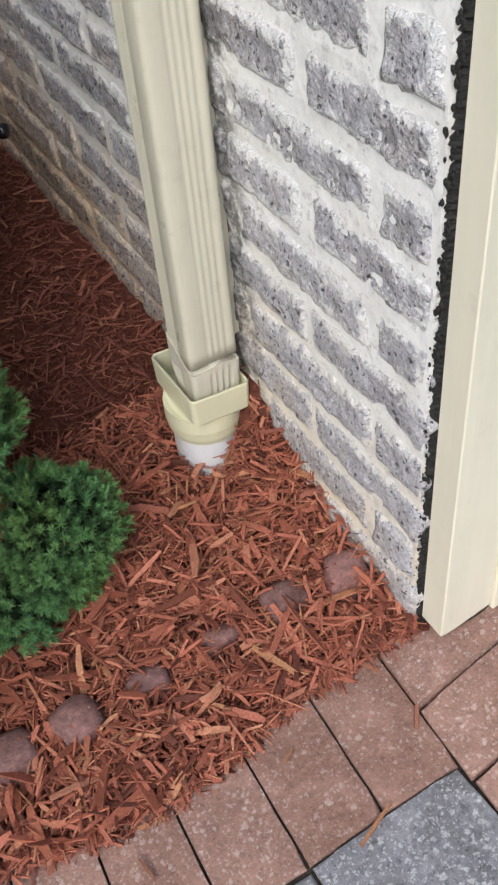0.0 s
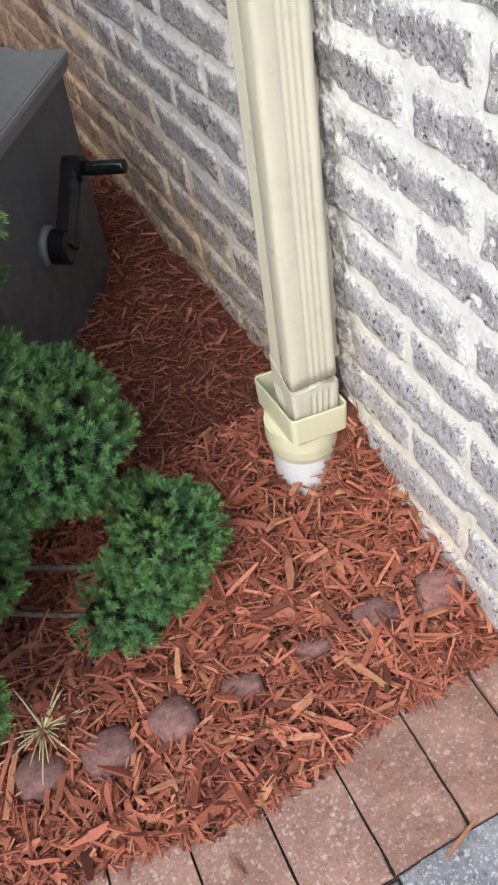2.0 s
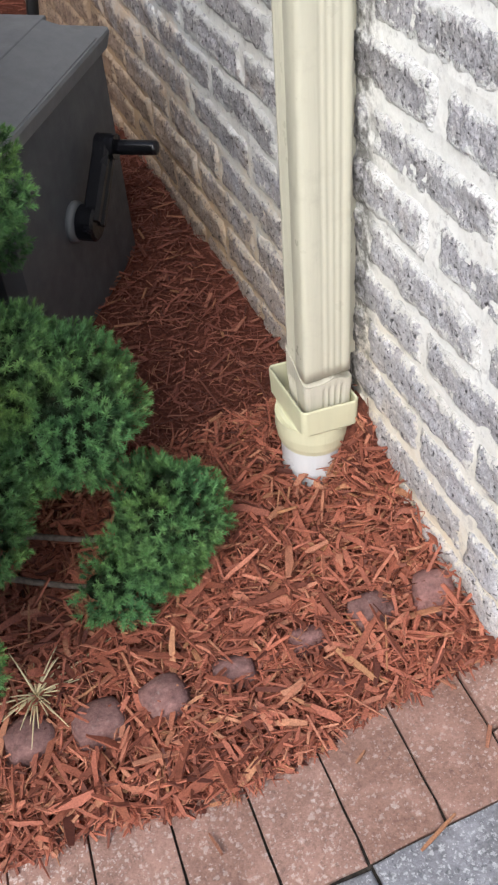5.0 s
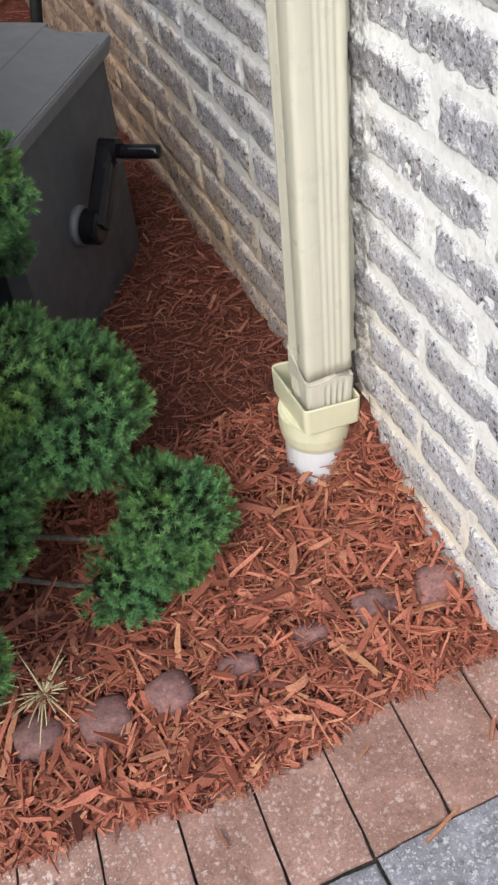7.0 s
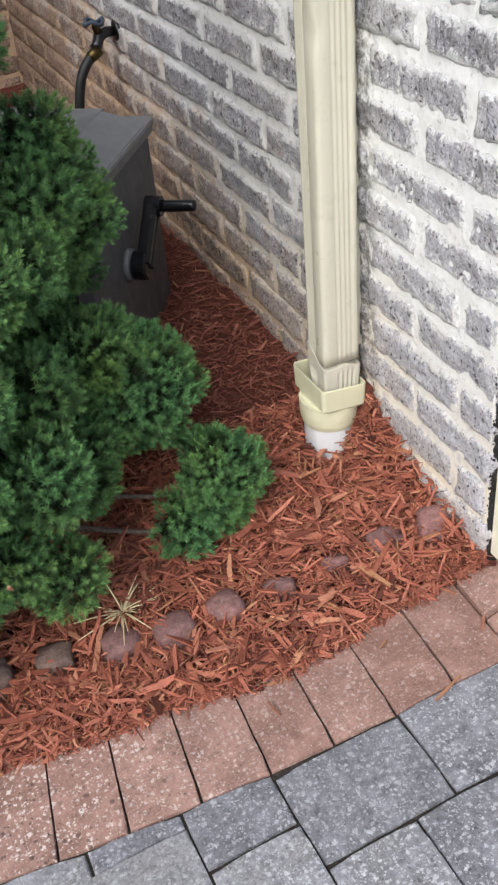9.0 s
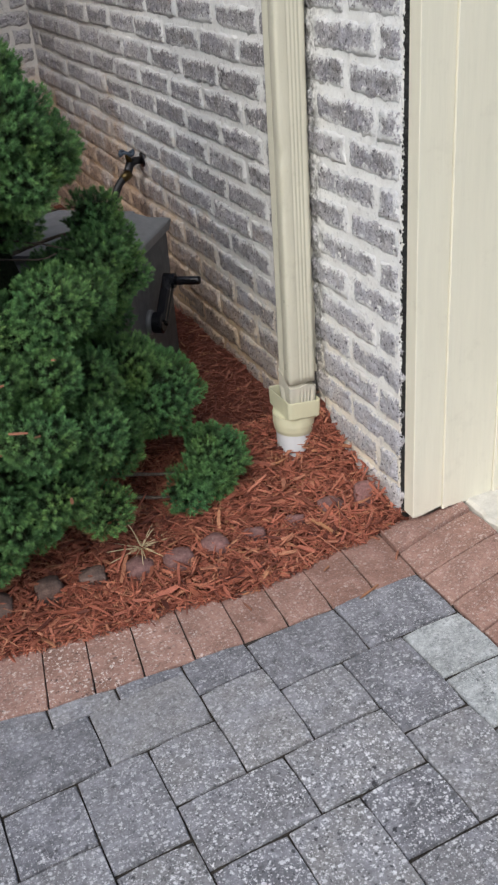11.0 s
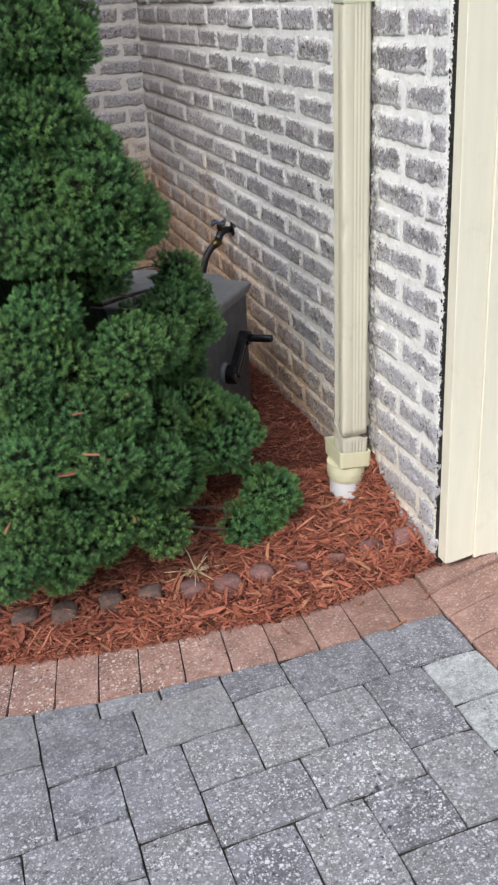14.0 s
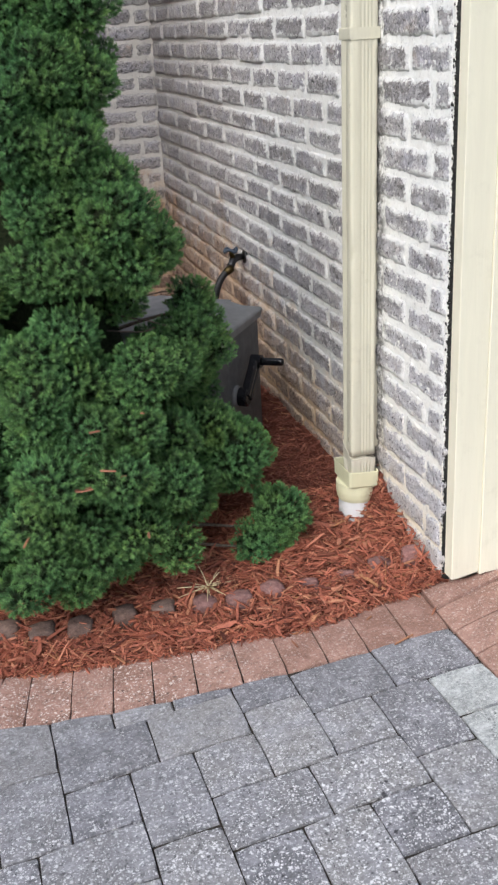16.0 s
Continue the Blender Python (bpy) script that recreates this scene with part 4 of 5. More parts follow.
for q in TOP + SKIRT + MIDDLE + BELLY + GROUND_TIER:
    p = Vector(q[:3])
    out = Vector((p.x - TX, p.y - TY, 0.0)).normalized()
    if p.y < 0.5:
        p += out * shift.uniform(-0.062, 0.024) + Vector((0, 0, 0.025 if p.z < 0.25 else 0.0))
    lobes.append((p, q[3] * shift.uniform(0.70, 0.84) if p.y < 0.5 else q[3]))
rg = random.Random(21)
z, ang = 0.14, 0.0
while z < 1.9:
    g = girth(z)
    r = 0.045 + 0.20 * g * rg.uniform(0.85, 1.15)
    n = max(3, int(math.tau * max(g - r * 0.6, 0.03) / (r * 1.4)))
    ang += 0.7
    for k in range(n):
        t = ang + (k + rg.uniform(-0.25, 0.25)) * math.tau / n
        rad = max(0.0, g - r * 0.78) * rg.uniform(0.85, 1.05)
        p = Vector((TX + rad * math.cos(t), TY + rad * math.sin(t), z + rg.uniform(-0.04, 0.04)))
        # the front is given clump by clump, the side towards the hose box is bare
        if p.z < 1.36 and (math.sin(t) < -0.15 and p.x > -0.72 or math.cos(t) > 0.3 and p.z < 0.80) or p.y + r > 1.12 and p.x > -0.25:
            continue
        if math.cos(t) > 0.1 and 0.8 < p.z < 1.4:
            p.x = TX + (p.x - TX) * 0.66
        lobes.append((p, r * rg.uniform(0.9, 1.1)))
    z += r * 1.25
low_lobes = [(Vector((-0.068, 0.485, 0.135)), 0.088), (Vector((-0.146, 0.437, 0.098)), 0.045), (Vector((-0.088, 0.458, 0.108)), 0.055)]


def spread(n, rg):
    """n even directions, slightly shaken."""
    k = np.arange(n) + 0.5
    ph, th = np.arccos(1 - 2 * k / n), np.pi * (1 + 5 ** 0.5) * k + rg.uniform(0, 6.28)
    d = np.stack([np.cos(th) * np.sin(ph), np.sin(th) * np.sin(ph), np.cos(ph)], 1) + rg.normal(0, 0.10, (n, 3))
    return d / np.linalg.norm(d, axis=1)[:, None]


FLAT = np.array([1.0, 1.0, 0.82])     # boughs spread wider than high


def lumps(lobes, seed):
    """Every clump gets its own set of swellings: directions and reach."""
    rg = np.random.default_rng(seed)
    out = []
    for p, r in lobes:
        gap = 0.074 if p.y < 0.93 else 0.090
        d = spread(max(7, int(4 * math.pi * r * r / gap ** 2)), rg)
        out.append((d, rg.uniform(0.55, 1.0, len(d)), gap / r))
    return out


def swell(d, lump):
    """How far each direction stands out, 0 in a cleft to 1 on a swelling, and the nearest swelling."""
    dirs, size, reach = lump
    a = np.arccos(np.clip(d @ dirs.T, -1, 1)) / reach
    h = size[None] * np.clip(1 - (a / 0.80) ** 2, -0.8, 1)
    k = h.argmax(1)
    return np.clip(h[np.arange(len(d)), k], -0.5, 1), dirs[k]


def foliage(name, lobes, spacing, seed, needles=34):
    """Clumps covered with swellings, and those with needled shoot tips that stand like small stars."""
    rg = np.random.default_rng(seed)
    C = np.array([tuple(p) for p, _ in lobes])
    R = np.array([r for _, r in lobes])
    sets = lumps(lobes, seed)
    KP, KD, KS, KT = [], [], [], []
    for i in range(len(R)):
        axis = C[i] - np.array([TX, TY, C[i][2] - 0.10])
        axis = axis / np.linalg.norm(axis)
        mood = rg.uniform(0.80, 1.08)
        # deeper layers get a darker tint: shade put into the needle colour
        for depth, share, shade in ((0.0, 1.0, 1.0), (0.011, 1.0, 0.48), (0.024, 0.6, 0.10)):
            gap = (spacing if C[i][1] < 0.93 else spacing * 1.9)
            n = int(share * 4 * math.pi * (R[i] + 0.012) ** 2 / gap ** 2)
            d = spread(max(8, n), rg)
            h, lead = swell(d, sets[i])
            rad = R[i] * 0.78 + 0.046 * h - depth
            p = C[i] + d * rad[:, None] * FLAT
            keep = (d @ axis > -0.55) & (p[:, 2] > mulch_z(p[:, 0], p[:, 1]) + 0.006)
            for j in np.nonzero(np.linalg.norm(C - C[i], axis=1) < R + R[i] + 0.03)[0]:
                if j != i:
                    keep &= np.linalg.norm((p - C[j]) / FLAT, axis=1) > R[j] * 0.80 - depth * 0.5
            m = int(keep.sum())
            # shoots lean away from the middle of their swelling and a little up
            lean = d[keep] - lead[keep] * 0.30 + np.array([0, 0, 0.34]) + rg.normal(0, 0.22, (m, 3))
            KP.append(p[keep]), KD.append(lean), KS.append(np.full(m, gap / spacing) ** 0.75)
            # fresh growth on swellings lighter, crevice shade painted into the clefts
            cleft_tint = (0.46 + 0.30 * np.clip(h[keep], -0.5, 1) + 0.20 * rg.uniform(0, 1, m)) * mood
            KT.append(cleft_tint * shade)
    P, D, S, tint = np.concatenate(KP), np.concatenate(KD), np.concatenate(KS), np.concatenate(KT)
    m = len(P)
    D = D / np.linalg.norm(D, axis=1)[:, None]
    U = np.cross(D, rg.normal(0, 1, (m, 3)))
    U /= np.linalg.norm(U, axis=1)[:, None]
    V = np.cross(D, U)
    big = rg.uniform(0.78, 1.22, m) * S
    verts, tips = [], []
    for k in range(needles):
        q = k / (needles - 1)
        a = k * 2.399 + rg.uniform(-0.4, 0.4, m)
        # lower needles stand off the shoot, upper ones close to a point
        open_ = 1.35 - 1.05 * q ** 1.4
        nd = D * np.cos(open_) + np.sin(open_) * (np.cos(a)[:, None] * U + np.sin(a)[:, None] * V) + rg.normal(0, 0.08, (m, 3))
        nd /= np.linalg.norm(nd, axis=1)[:, None]
        ln = rg.uniform(0.0085, 0.0118, m) * (1.0 - 0.22 * q) * big
        base = P + D * (0.010 * (q - 0.6) * big)[:, None]
        w = np.cross(nd, D + rg.normal(0, 0.30, (m, 3)))
        w *= (0.00074 * S / np.maximum(np.linalg.norm(w, axis=1), 1e-6))[:, None]
        verts.append(np.stack([base + w, base - w, base + nd * ln[:, None]], 1))
        tips.append(np.stack([np.full(m, q * 0.7), np.full(m, q * 0.7), np.full(m, 0.25 + 0.75 * q)], 1))
    verts = np.stack(verts, 1).reshape(-1, 3)
    tips = np.stack(tips, 1).ravel()
    me = array_mesh(name, verts, np.arange(len(verts)), 3, NEEDLE)
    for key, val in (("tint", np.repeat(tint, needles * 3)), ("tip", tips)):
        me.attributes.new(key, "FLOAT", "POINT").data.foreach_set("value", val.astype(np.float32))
    return me


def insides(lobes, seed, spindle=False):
    """Dark filler a finger's width below the needles; its colour stands for crevice shade."""
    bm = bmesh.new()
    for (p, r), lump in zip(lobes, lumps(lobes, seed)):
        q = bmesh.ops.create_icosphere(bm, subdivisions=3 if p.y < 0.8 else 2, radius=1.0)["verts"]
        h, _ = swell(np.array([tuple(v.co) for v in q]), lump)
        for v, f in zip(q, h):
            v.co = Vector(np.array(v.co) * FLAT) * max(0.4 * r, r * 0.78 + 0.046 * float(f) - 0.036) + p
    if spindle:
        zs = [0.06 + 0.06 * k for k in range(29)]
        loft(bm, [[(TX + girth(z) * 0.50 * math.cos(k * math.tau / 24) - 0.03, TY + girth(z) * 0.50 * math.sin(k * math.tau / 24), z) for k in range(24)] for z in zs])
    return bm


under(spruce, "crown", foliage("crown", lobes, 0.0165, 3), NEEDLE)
under(spruce, "crown_core", insides(lobes, 3, True), INSIDE, "dark filler inside the crown, coloured like crevice shade", True)
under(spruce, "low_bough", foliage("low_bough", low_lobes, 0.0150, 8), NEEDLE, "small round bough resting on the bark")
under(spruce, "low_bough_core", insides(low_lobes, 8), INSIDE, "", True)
bm = bmesh.new()
tube(bm, [(TX, TY, -0.05), (TX + 0.01, TY, 0.4), (TX, TY, 1.0), (TX, TY, 1.8)], [0.045, 0.036, 0.022, 0.006], 12)
under(spruce, "trunk", bm, BARK, "", True)
for k, (a, b, c) in enumerate([((-0.5, 0.72, 0.10), (-0.25, 0.58, 0.085), (-0.10, 0.47, 0.12)), ((-0.5, 0.70, 0.08), (-0.27, 0.51, 0.065), (-0.14, 0.43, 0.085)), ((-0.52, 0.76, 0.58), (-0.35, 0.82, 0.64), (-0.16, 0.86, 0.62)), ((-0.52, 0.66, 0.72), (-0.36, 0.60, 0.70), (-0.27, 0.56, 0.66)), ((-0.50, 0.66, 0.68), (-0.40, 0.56, 0.66), (-0.34, 0.50, 0.69)), ((-0.48, 0.70, 0.70), (-0.34, 0.68, 0.74), (-0.22, 0.66, 0.73)), ((-0.5, 0.72, 0.76), (-0.36, 0.74, 0.72), (-0.27, 0.72, 0.76))]):
    bm = bmesh.new()
    pts = []
    for i in range(9):
        t = i / 8
        p = Vector(a) * (1 - t) ** 2 + Vector(b) * 2 * t * (1 - t) + Vector(c) * t * t
        pts.append(p + Vector((0, 0, 0.006 * noise.noise((i * 0.7, k, 0)))))
    tube(bm, pts, [(0.0070 if k < 3 else 0.0028) * (1 - 0.55 * i / 8) for i in range(9)], 8)
    under(spruce, "branch", bm, BARK, "bare grey branch", True)

# ---- dry weed ----
rg = random.Random(9)
WX, WY = -0.292, 0.358
wz = float(mulch_z(WX, WY)) + 0.008
weed = empty("dry_weed", (WX, WY, wz), "withered straw-coloured weed lying on the bark mulch", "weed")
for k in range(34):
    t = rg.uniform(0, math.tau)
    ln, up = rg.uniform(0.03, 0.085), rg.uniform(0.006, 0.035)
    if k in (2, 3):
        t, ln, up = (1.9, 0.045, 0.060) if k == 2 else (-1.2, 0.075, 0.014)
    if k in (0, 1):
        t, ln, up = (0.30, 0.14, 0.012) if k == 0 else (3.5, 0.09, 0.010)
    bm = bmesh.new()
    tube(bm, [(math.cos(t) * ln * q, math.sin(t) * ln * q, up * (1.25 * q - 0.45 * q * q)) for q in (0, 0.3, 0.6, 0.85, 1.0)],
         [0.0015, 0.0013, 0.0010, 0.0007, 0.0003] if k > 1 else [0.0019, 0.0017, 0.0014, 0.0010, 0.0005], 5)
    part("blade", bm, STRAW, weed, "", True)

# ---- bark mulch ----
nx, ny = 130, 120
gx = np.linspace(-2.55, WALL + 0.02, nx)
gs = np.linspace(0, 1, ny) ** 1.5
verts = []
for x in gx:
    e = float(mulch_edge(x)) - 0.004
    y = e + gs * (BACK + 0.02 - e)
    verts.append(np.stack([np.full(ny, x), y, mulch_z(np.full(ny, x), y) - 0.013], 1))
verts = np.concatenate(verts)
i, j = np.meshgrid(np.arange(nx - 1), np.arange(ny - 1), indexing="ij")
q = (i * ny + j).ravel()
me = array_mesh("mulch_bed", verts, np.stack([q, q + ny, q + ny + 1, q + 1], 1).ravel(), 4, MULCH)
me.shade_smooth()
mulch_bed = tagged(new("mulch_bed", me), "planting bed of dark red bark mulch", "mulch bed", kind="structure")


def chips(count, sample, length, width, lift, seed, flat=0.28, bend=0.12, lean=False):
    """Slivers of wood: bent tapered bars strewn over the bed."""
    rg = np.random.default_rng(seed)
    x, y = sample(rg, count)
    count = len(x)
    ln = np.exp(rg.normal(math.log(length), 0.42, count)).clip(length * 0.35, length * 2.6)
    wd = np.exp(rg.normal(math.log(width), 0.45, count)).clip(0.0012, 0.013)
    wd = np.minimum(wd, ln * 0.35)
    th = wd * rg.uniform(0.15, 0.42, count) + 0.0006
    yaw = rg.uniform(0, math.tau, count)
    pit = rg.normal(0, flat, count)
    rol = rg.normal(0, 0.45, count)
    D = np.stack([np.cos(yaw) * np.cos(pit), np.sin(yaw) * np.cos(pit), np.sin(pit)], 1)
    S = np.stack([-np.sin(yaw), np.cos(yaw), np.zeros(count)], 1)
    N = np.cross(D, S)
    S2 = S * np.cos(rol)[:, None] + N * np.sin(rol)[:, None]
    N2 = np.cross(D, S2)
    c = np.stack([x, y, mulch_z(x, y) - 0.008 + lift * rg.uniform(0, 1, count) ** 1.3 + np.abs(np.sin(pit)) * ln * 0.30], 1)
    curve = rg.normal(0, bend, count)
    V = []
    rows = ((-0.5, 0.72), (0.5, 0.66)) if lean else ((-0.5, 0.72), (-0.2, 1.0), (0.2, 0.97), (0.5, 0.66))
    for s, wf in rows:
        jit = rg.uniform(0.75, 1.15, count) * wf
        skew = rg.uniform(-0.25, 0.25, count) * wd
        mid = c + D * (s * ln)[:, None] + N2 * (curve * ln * (0.25 - s * s))[:, None] + S2 * skew[:, None]
        a, b = (wd * 0.5 * jit)[:, None] * S2, (th * 0.5 * np.maximum(jit, 0.5))[:, None] * N2
        V += [mid - a - b, mid + a - b, mid + a + b, mid - a + b]
    V = np.stack(V, 1).reshape(-1, 3)
    f = []
    n = len(rows) * 4
    for r in range(len(rows) - 1):
        for k in range(4):
            f.append((r * 4 + k, r * 4 + (k + 1) % 4, r * 4 + 4 + (k + 1) % 4, r * 4 + 4 + k))
    f += [(3, 2, 1, 0), (n - 4, n - 3, n - 2, n - 1)]
    loops = (np.arange(count)[:, None, None] * n + np.array(f)[None]).ravel()
    return V, loops


def strew(x0, x1, d0, d1, power=1.0):
    def sample(rg, n):
        x = rg.uniform(x0, x1, n)
        d = d0 + (d1 - d0) * rg.uniform(0, 1, n) ** power
        y = mulch_edge(x) + d
        ok = (np.hypot(x - ACX, y - ACY) > 0.056) & ~((x > AX0 - 0.012) & (x < AX1 + 0.002) & (y > AY0 - 0.014) & (y < AY1 + 0.012) & (mulch_z(x, y) > 0.115)) & (y < BACK - 0.02)
        lie = rg.uniform(0, 1, n)
        for sx, sy, _, sw, _ in STONES:
            ok &= (np.hypot(x - sx, y - sy) > sw * 0.42) | (lie < (0.20 if sx < -0.36 else 0.32 if sx < -0.09 else 0.45))
        return x[ok], y[ok]
    return sample


for nm, cnt, smp, ln, wd, lift, seed, mat_, fl in (
        ("bark_chips", 15000, strew(-1.1, WALL - 0.006, -0.012, 0.50, 1.15), 0.027, 0.0032, 0.026, 1, CHIP, 0.30),
        ("bark_chips_large", 1500, strew(-1.15, WALL - 0.012, 0.0, 0.42), 0.038, 0.0060, 0.030, 2, CHIP, 0.26),
        ("bark_slivers", 16000, strew(-1.1, WALL - 0.004, -0.016, 0.50, 1.1), 0.015, 0.0017, 0.026, 5, CHIP, 0.28),
        ("bark_shreds", 20000, strew(-1.1, WALL - 0.004, 0.28, 1.8), 0.018, 0.0022, 0.010, 3, SHRED, 0.12),
        ("bark_shreds_far", 3500, strew(-1.3, WALL - 0.004, 0.3, 2.9), 0.035, 0.004, 0.012, 4, SHRED, 0.16)):
    v, l = chips(cnt, smp, ln, wd, lift, seed, fl, lean=nm[5:8] in ("sli", "shr"))
    ob = tagged(new(nm, array_mesh(nm, v, l, 4, mat_)), "loose red-brown bark chips and shreds over the bed", "bark mulch", kind="stuff")

# the largest chips lie singly on top
CHIP_ONE = chip_material("red_mulch_single", (0.10, 0.030, 0.020), (0.27, 0.085, 0.05), (0.50, 0.22, 0.125), False)
rg = random.Random(31)
kinds = []
for k in range(14):
    v, l = chips(1, lambda g, n: (np.zeros(1), np.zeros(1)), rg.uniform(0.034, 0.060), rg.uniform(0.0042, 0.0075), 0.0, 900 + k, 0.0, 0.05)
    kinds.append(array_mesh("bark_chip", v - v.mean(0), l, 4, CHIP_ONE))
for k in range(290):
    x = rg.uniform(-0.62, WALL - 0.03)
    y = float(mulch_edge(x)) + 0.005 + 0.40 * rg.random() ** 1.3
    if math.hypot(x - ACX, y - ACY) < 0.085 or any(math.hypot(x - q[0], y - q[1]) < 0.035 for q in STONES) and rg.random() < 0.8:
        continue
    ob = new("bark_chip", rg.choice(kinds))
    ob.parent = mulch_bed
    ob.matrix_basis = pose(x, y, float(mulch_z(x, y)) + rg.uniform(0.010, 0.022), rg.gauss(0, 18), rg.gauss(0, 12), rg.uniform(0, 360))

# single chips that lie on the spruce and the paving
LONE = chip_material("lone_chip", (0.22, 0.085, 0.05), (0.30, 0.13, 0.08), (0.42, 0.21, 0.13), False)


def lone_chip(p, yaw, ln, wd, pit=0.0):
    rg = random.Random(int(1000 * p[0]) + int(777 * p[1]))
    bm = bmesh.new()
    pr = [(-0.5, 0.7), (-0.2, 1.0), (0.2, 0.9), (0.5, 0.6)]
    loft(bm, [[(s * ln, -wd * w * 0.5, -0.001), (s * ln, wd * w * 0.5, -0.001 + rg.uniform(-0.001, 0.001)), (s * ln, wd * w * 0.4, 0.0018), (s * ln, -wd * w * 0.4, 0.0018)] for s, w in pr])
    ob = part("wood_chip", bm, LONE, None, "single reddish wood chip fallen from the mulch")
    ob.matrix_world = pose(*p, 0, pit, yaw)
    tagged(ob, "", "wood chip", "fallen chips")


for x, y, yaw, ln, wd in ((0.208, 0.082, 50, 0.055, 0.006), (0.190, 0.17, -60, 0.05, 0.005), (0.085, -0.003, 20, 0.06, 0.005), (-0.15, 0.1, 100, 0.03, 0.004), (0.05, 0.12, 30, 0.02, 0.004)):
    lone_chip((x, y, fall(x, y) + 0.006), yaw, ln, wd)

for x, y, z, yaw, ln, wd, pit in ((-0.581, 0.206, 0.437, 8, 0.052, 0.020, 4), (-0.432, 0.248, 0.576, 70, 0.026, 0.009, 25), (-0.450, 0.228, 0.284, 80, 0.034, 0.007, 50), (-0.722, 0.232, 0.324, 50, 0.034, 0.006, -30), (-0.545, 0.222, 0.561, 5, 0.024, 0.006, 0),
                                  (-0.533, 0.165, 0.490, -10, 0.034, 0.006, 8), (-0.560, 0.270, 0.492, 15, 0.034, 0.006, 5), (-0.500, 0.20, 0.455, 5, 0.022, 0.005, 0)):
    lone_chip((x, y, z), yaw, ln, wd, pit)

# ---- pavers ----
U, VV = 0.0672, 0.0735
PALES = {(1, 2), (1, 4), (3, 6)}


def clip(poly, a, b, c):
    """Keeps the part of a polygon where a x + b y <= c."""
    out = []
    for k in range(len(poly)):
        p, q = poly[k - 1], poly[k]
        dp, dq = a * p[0] + b * p[1] - c, a * q[0] + b * q[1] - c
        if (dp <= 0) != (dq <= 0):
            t = dp / (dp - dq)
            out.append((p[0] + t * (q[0] - p[0]), p[1] + t * (q[1] - p[1])))
        if dq <= 0:
            out.append(q)
    return out


def area(poly):
    return 0.5 * sum(poly[k - 1][0] * poly[k][1] - poly[k][0] * poly[k - 1][1] for k in range(len(poly)))


SLOPE = Euler((math.atan(-0.0455), -math.atan(0.0616), 0)).to_matrix().to_4x4()


def set_paver(outline, material, name, bevel, z=0.0, tilt=(0, 0), depth=0.05):
    cx, cy = sum(p[0] for p in outline) / len(outline), sum(p[1] for p in outline) / len(outline)
    ob = new(name, as_mesh(name, prism([(x - cx, y - cy) for x, y in outline], depth, bevel, 0.0, 0.0012), material))
    ob.parent = driveway
    ob.matrix_basis = Matrix.Translation((cx, cy, fall(cx, cy) + z)) @ SLOPE @ pose(0, 0, 0, *tilt, 0)
    return ob


rg = random.Random(77)
far_pavers = []
GAP = 0.0014
for n in range(-6, 16):
    for m in range(-12, 4):
        a, j0 = -3 + 8 * m + 4 * n, 4 * n
        for i0, i1, ja, jb in ((a, a + 3, 0, 2), (a + 3, a + 6, 0, 2), (a - 2, a, 1, 4), (a, a + 2, 2, 4), (a + 2, a + 4, 2, 5), (a + 4, a + 6, 2, 4)):
            x0, x1, y1, y0 = i0 * U, i1 * U, -(j0 + ja) * VV, -(j0 + jb) * VV
            if x1 < -3.0 or x0 > 0.21 or y0 > 1.2 or y1 < -4.0:
                continue
            y1 += 0.006 if j0 + ja == 0 else 0.0
            poly = [(x0 + GAP, y0 + GAP * 2.4), (x1 - GAP, y0 + GAP * 2.4), (x1 - GAP, y1 - GAP * 2.4), (x0 + GAP, y1 - GAP * 2.4)]
            poly = [(x - 0.02 * y * 0.4, y + 0.03 * min(x + 0.1, 0) - 0.003) for x, y in poly]
            poly = clip(poly, 1, 0, 0.204)
            poly = clip(poly, -1, 0, 2.95) if poly else poly
            poly = clip(poly, 0, -1, 3.79) if poly else poly
            mx = sum(p[0] for p in poly) / max(1, len(poly)) if poly else 0
            s = (kerb_y(mx + 0.05) - kerb_y(mx - 0.05)) / 0.1
            poly = clip(poly, -s, 1, kerb_y(mx) - s * mx - 0.0005) if poly else poly
            if len(poly) < 3 or area(poly) < 0.0012:
                continue
            near = mx > -1.05 and max(p[1] for p in poly) > -1.05
            if near:
                set_paver(poly, PALE if (i0, j0 + ja) in PALES else GREY, "paver", 0.0048, rg.uniform(-0.0015, 0.0015), (rg.uniform(-0.5, 0.5), rg.uniform(-0.5, 0.5)))
            else:
                far_pavers.append(poly)
bm = bmesh.new()
for poly in far_pavers:
    lo = [bm.verts.new((x, y, fall(x, y) - 0.05)) for x, y in poly]
    hi = [bm.verts.new((x, y, fall(x, y))) for x, y in poly]
    bm.faces.new(hi)
    for k in range(len(poly)):
        bm.faces.new((lo[k - 1], lo[k], hi[k], hi[k - 1]))
tagged(part("far_pavers", bm, GREY, driveway), kind="stuff")

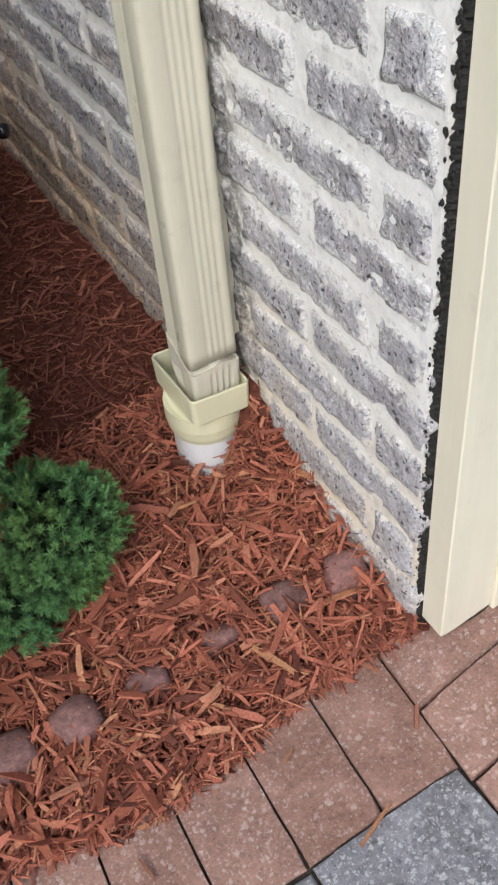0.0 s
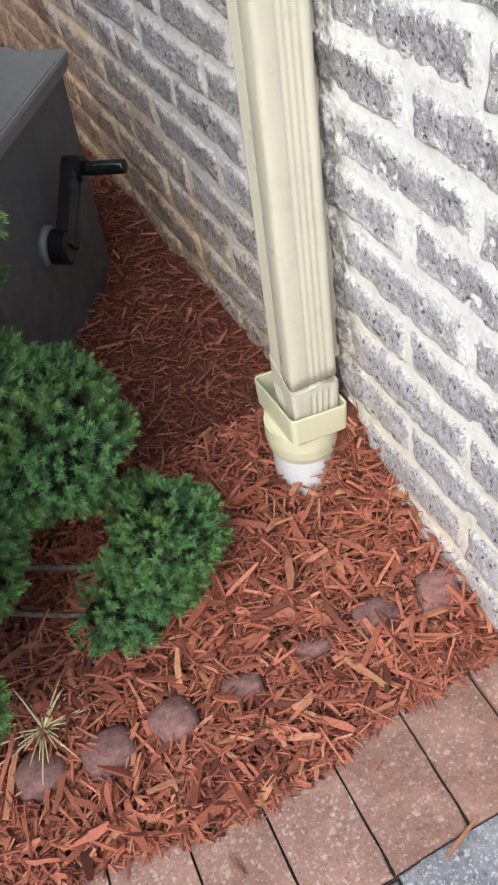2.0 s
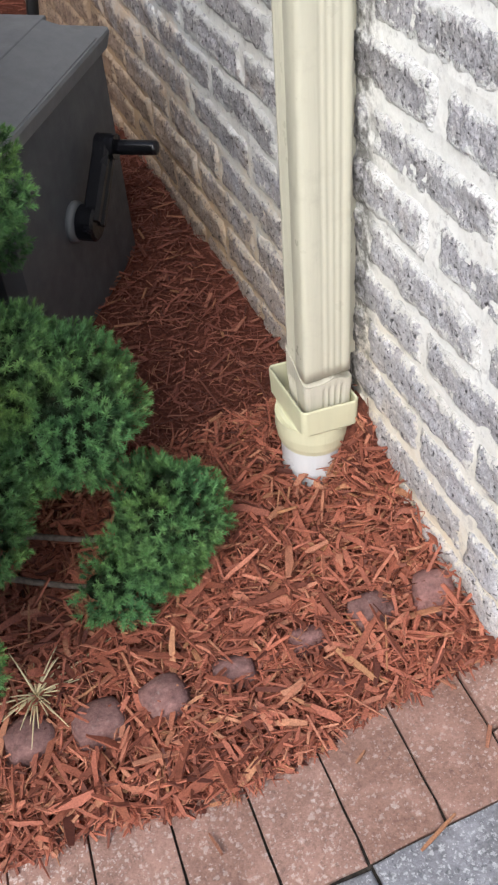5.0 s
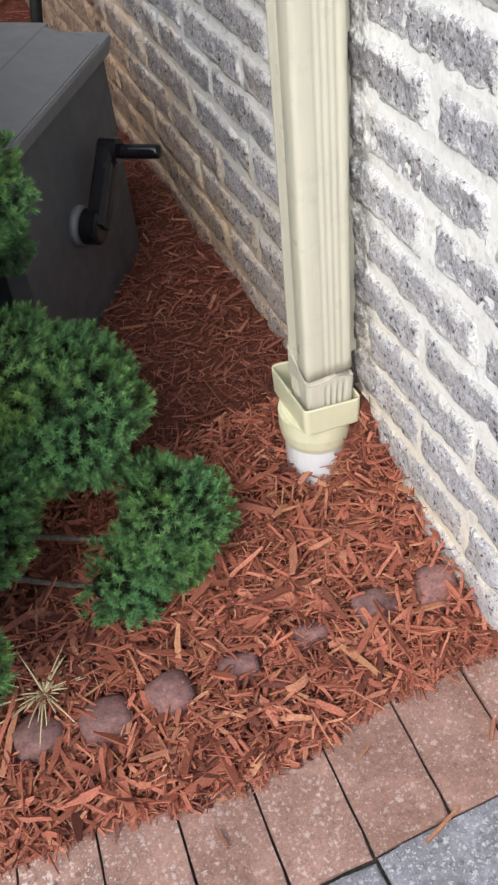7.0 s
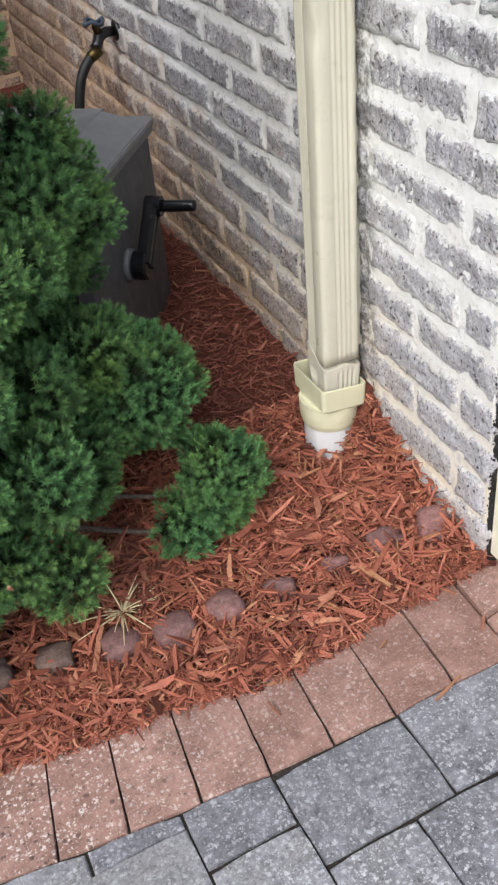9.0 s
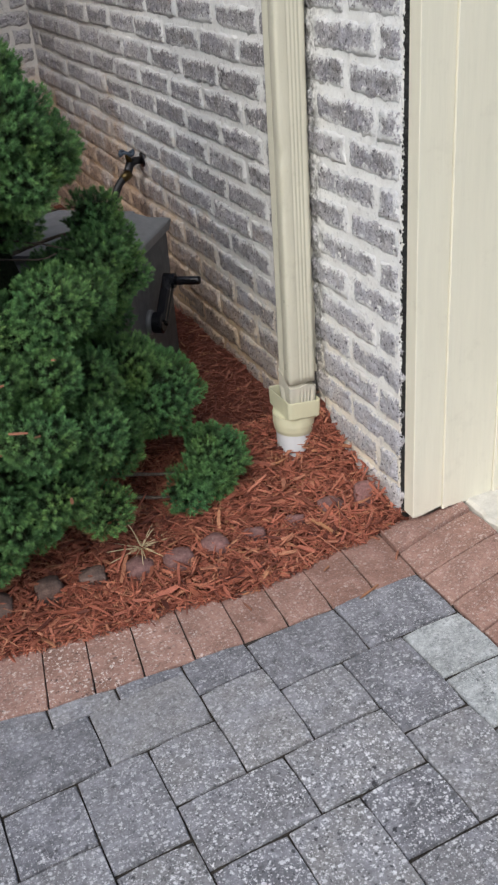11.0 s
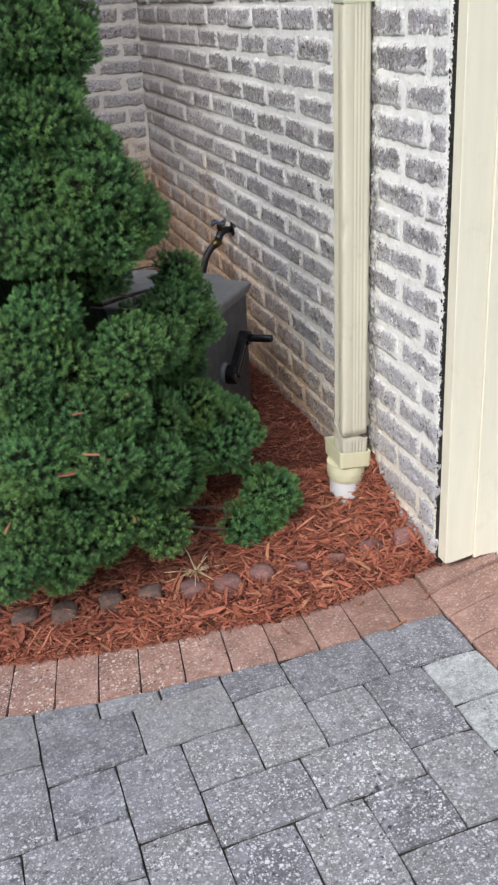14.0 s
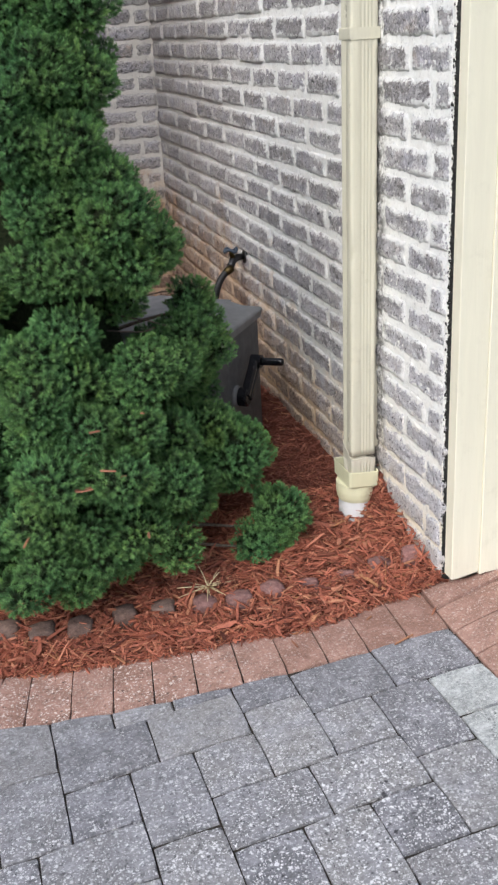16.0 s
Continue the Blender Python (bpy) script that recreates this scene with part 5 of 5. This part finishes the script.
# red soldier course along the bed
JOINT = [(0.205, -0.003, 0.216, 0.215), (0.102, 0.0, 0.114, 0.2), (0.0, 0.0, 0.009, 0.2), (-0.101, 0.002, -0.090, 0.2), (-0.200, 0.006, -0.186, 0.205), (-0.303, 0.014, -0.283, 0.215), (-0.408, 0.022, -0.381, 0.225),
         (-0.507, 0.034, -0.476, 0.235), (-0.599, 0.046, -0.566, 0.25), (-0.694, 0.063, -0.660, 0.27), (-0.795, 0.086, -0.757, 0.29)]
while JOINT[-1][0] > -2.86:
    x = JOINT[-1][0] - 0.088
    slope = Vector((0.2, kerb_y(x + 0.1) - kerb_y(x - 0.1))).normalized()
    JOINT.append((x, kerb_y(x), x - slope.y * 0.2, kerb_y(x) + slope.x * 0.2))
for a, b in zip(JOINT, JOINT[1:]):
    p = [Vector(a[:2]), Vector(b[:2]), Vector(b[2:]), Vector(a[2:])]
    c = sum(p, Vector((0, 0))) / 4
    p = [tuple(q + (c - q).normalized() * 0.0030) for q in p][::-1]
    set_paver(p, RED, "paver", 0.004, rg.uniform(-0.001, 0.002), (rg.uniform(-0.6, 0.6), rg.uniform(-0.4, 0.4)))

# red border along the garage
RISE = Euler((math.atan(-0.0455), -math.atan(0.22), 0)).to_matrix().to_4x4()
y = 0.183
k = 0
while y > -3.7:
    yb = y - 0.1035
    xl, xt = 0.2000 + 0.05 * max(yb, 0.0), 0.2000 + 0.05 * max(y, 0.0)
    sk = 0.010
    p = [(xl + 0.001, yb + 0.002), (0.403, yb + sk + 0.002), (0.403, y + sk - 0.002), (xt + 0.001, y - 0.002)]
    cx, cy = 0.302, (y + yb) / 2
    ob = new("paver", as_mesh("paver", prism([(a - cx, b - cy) for a, b in p], 0.06, 0.004, 0.0, 0.0012), RED))
    ob.parent = driveway
    ob.matrix_basis = Matrix.Translation((cx, cy, fall(0.21, cy) + 0.006 + 0.22 * (cx - 0.21) + (0.010 if k == 0 else 0.0))) @ RISE @ pose(0, 0, 0, rg.uniform(-0.6, 0.6), rg.uniform(-0.6, 0.6), 0)
    y = yb
    k += 1

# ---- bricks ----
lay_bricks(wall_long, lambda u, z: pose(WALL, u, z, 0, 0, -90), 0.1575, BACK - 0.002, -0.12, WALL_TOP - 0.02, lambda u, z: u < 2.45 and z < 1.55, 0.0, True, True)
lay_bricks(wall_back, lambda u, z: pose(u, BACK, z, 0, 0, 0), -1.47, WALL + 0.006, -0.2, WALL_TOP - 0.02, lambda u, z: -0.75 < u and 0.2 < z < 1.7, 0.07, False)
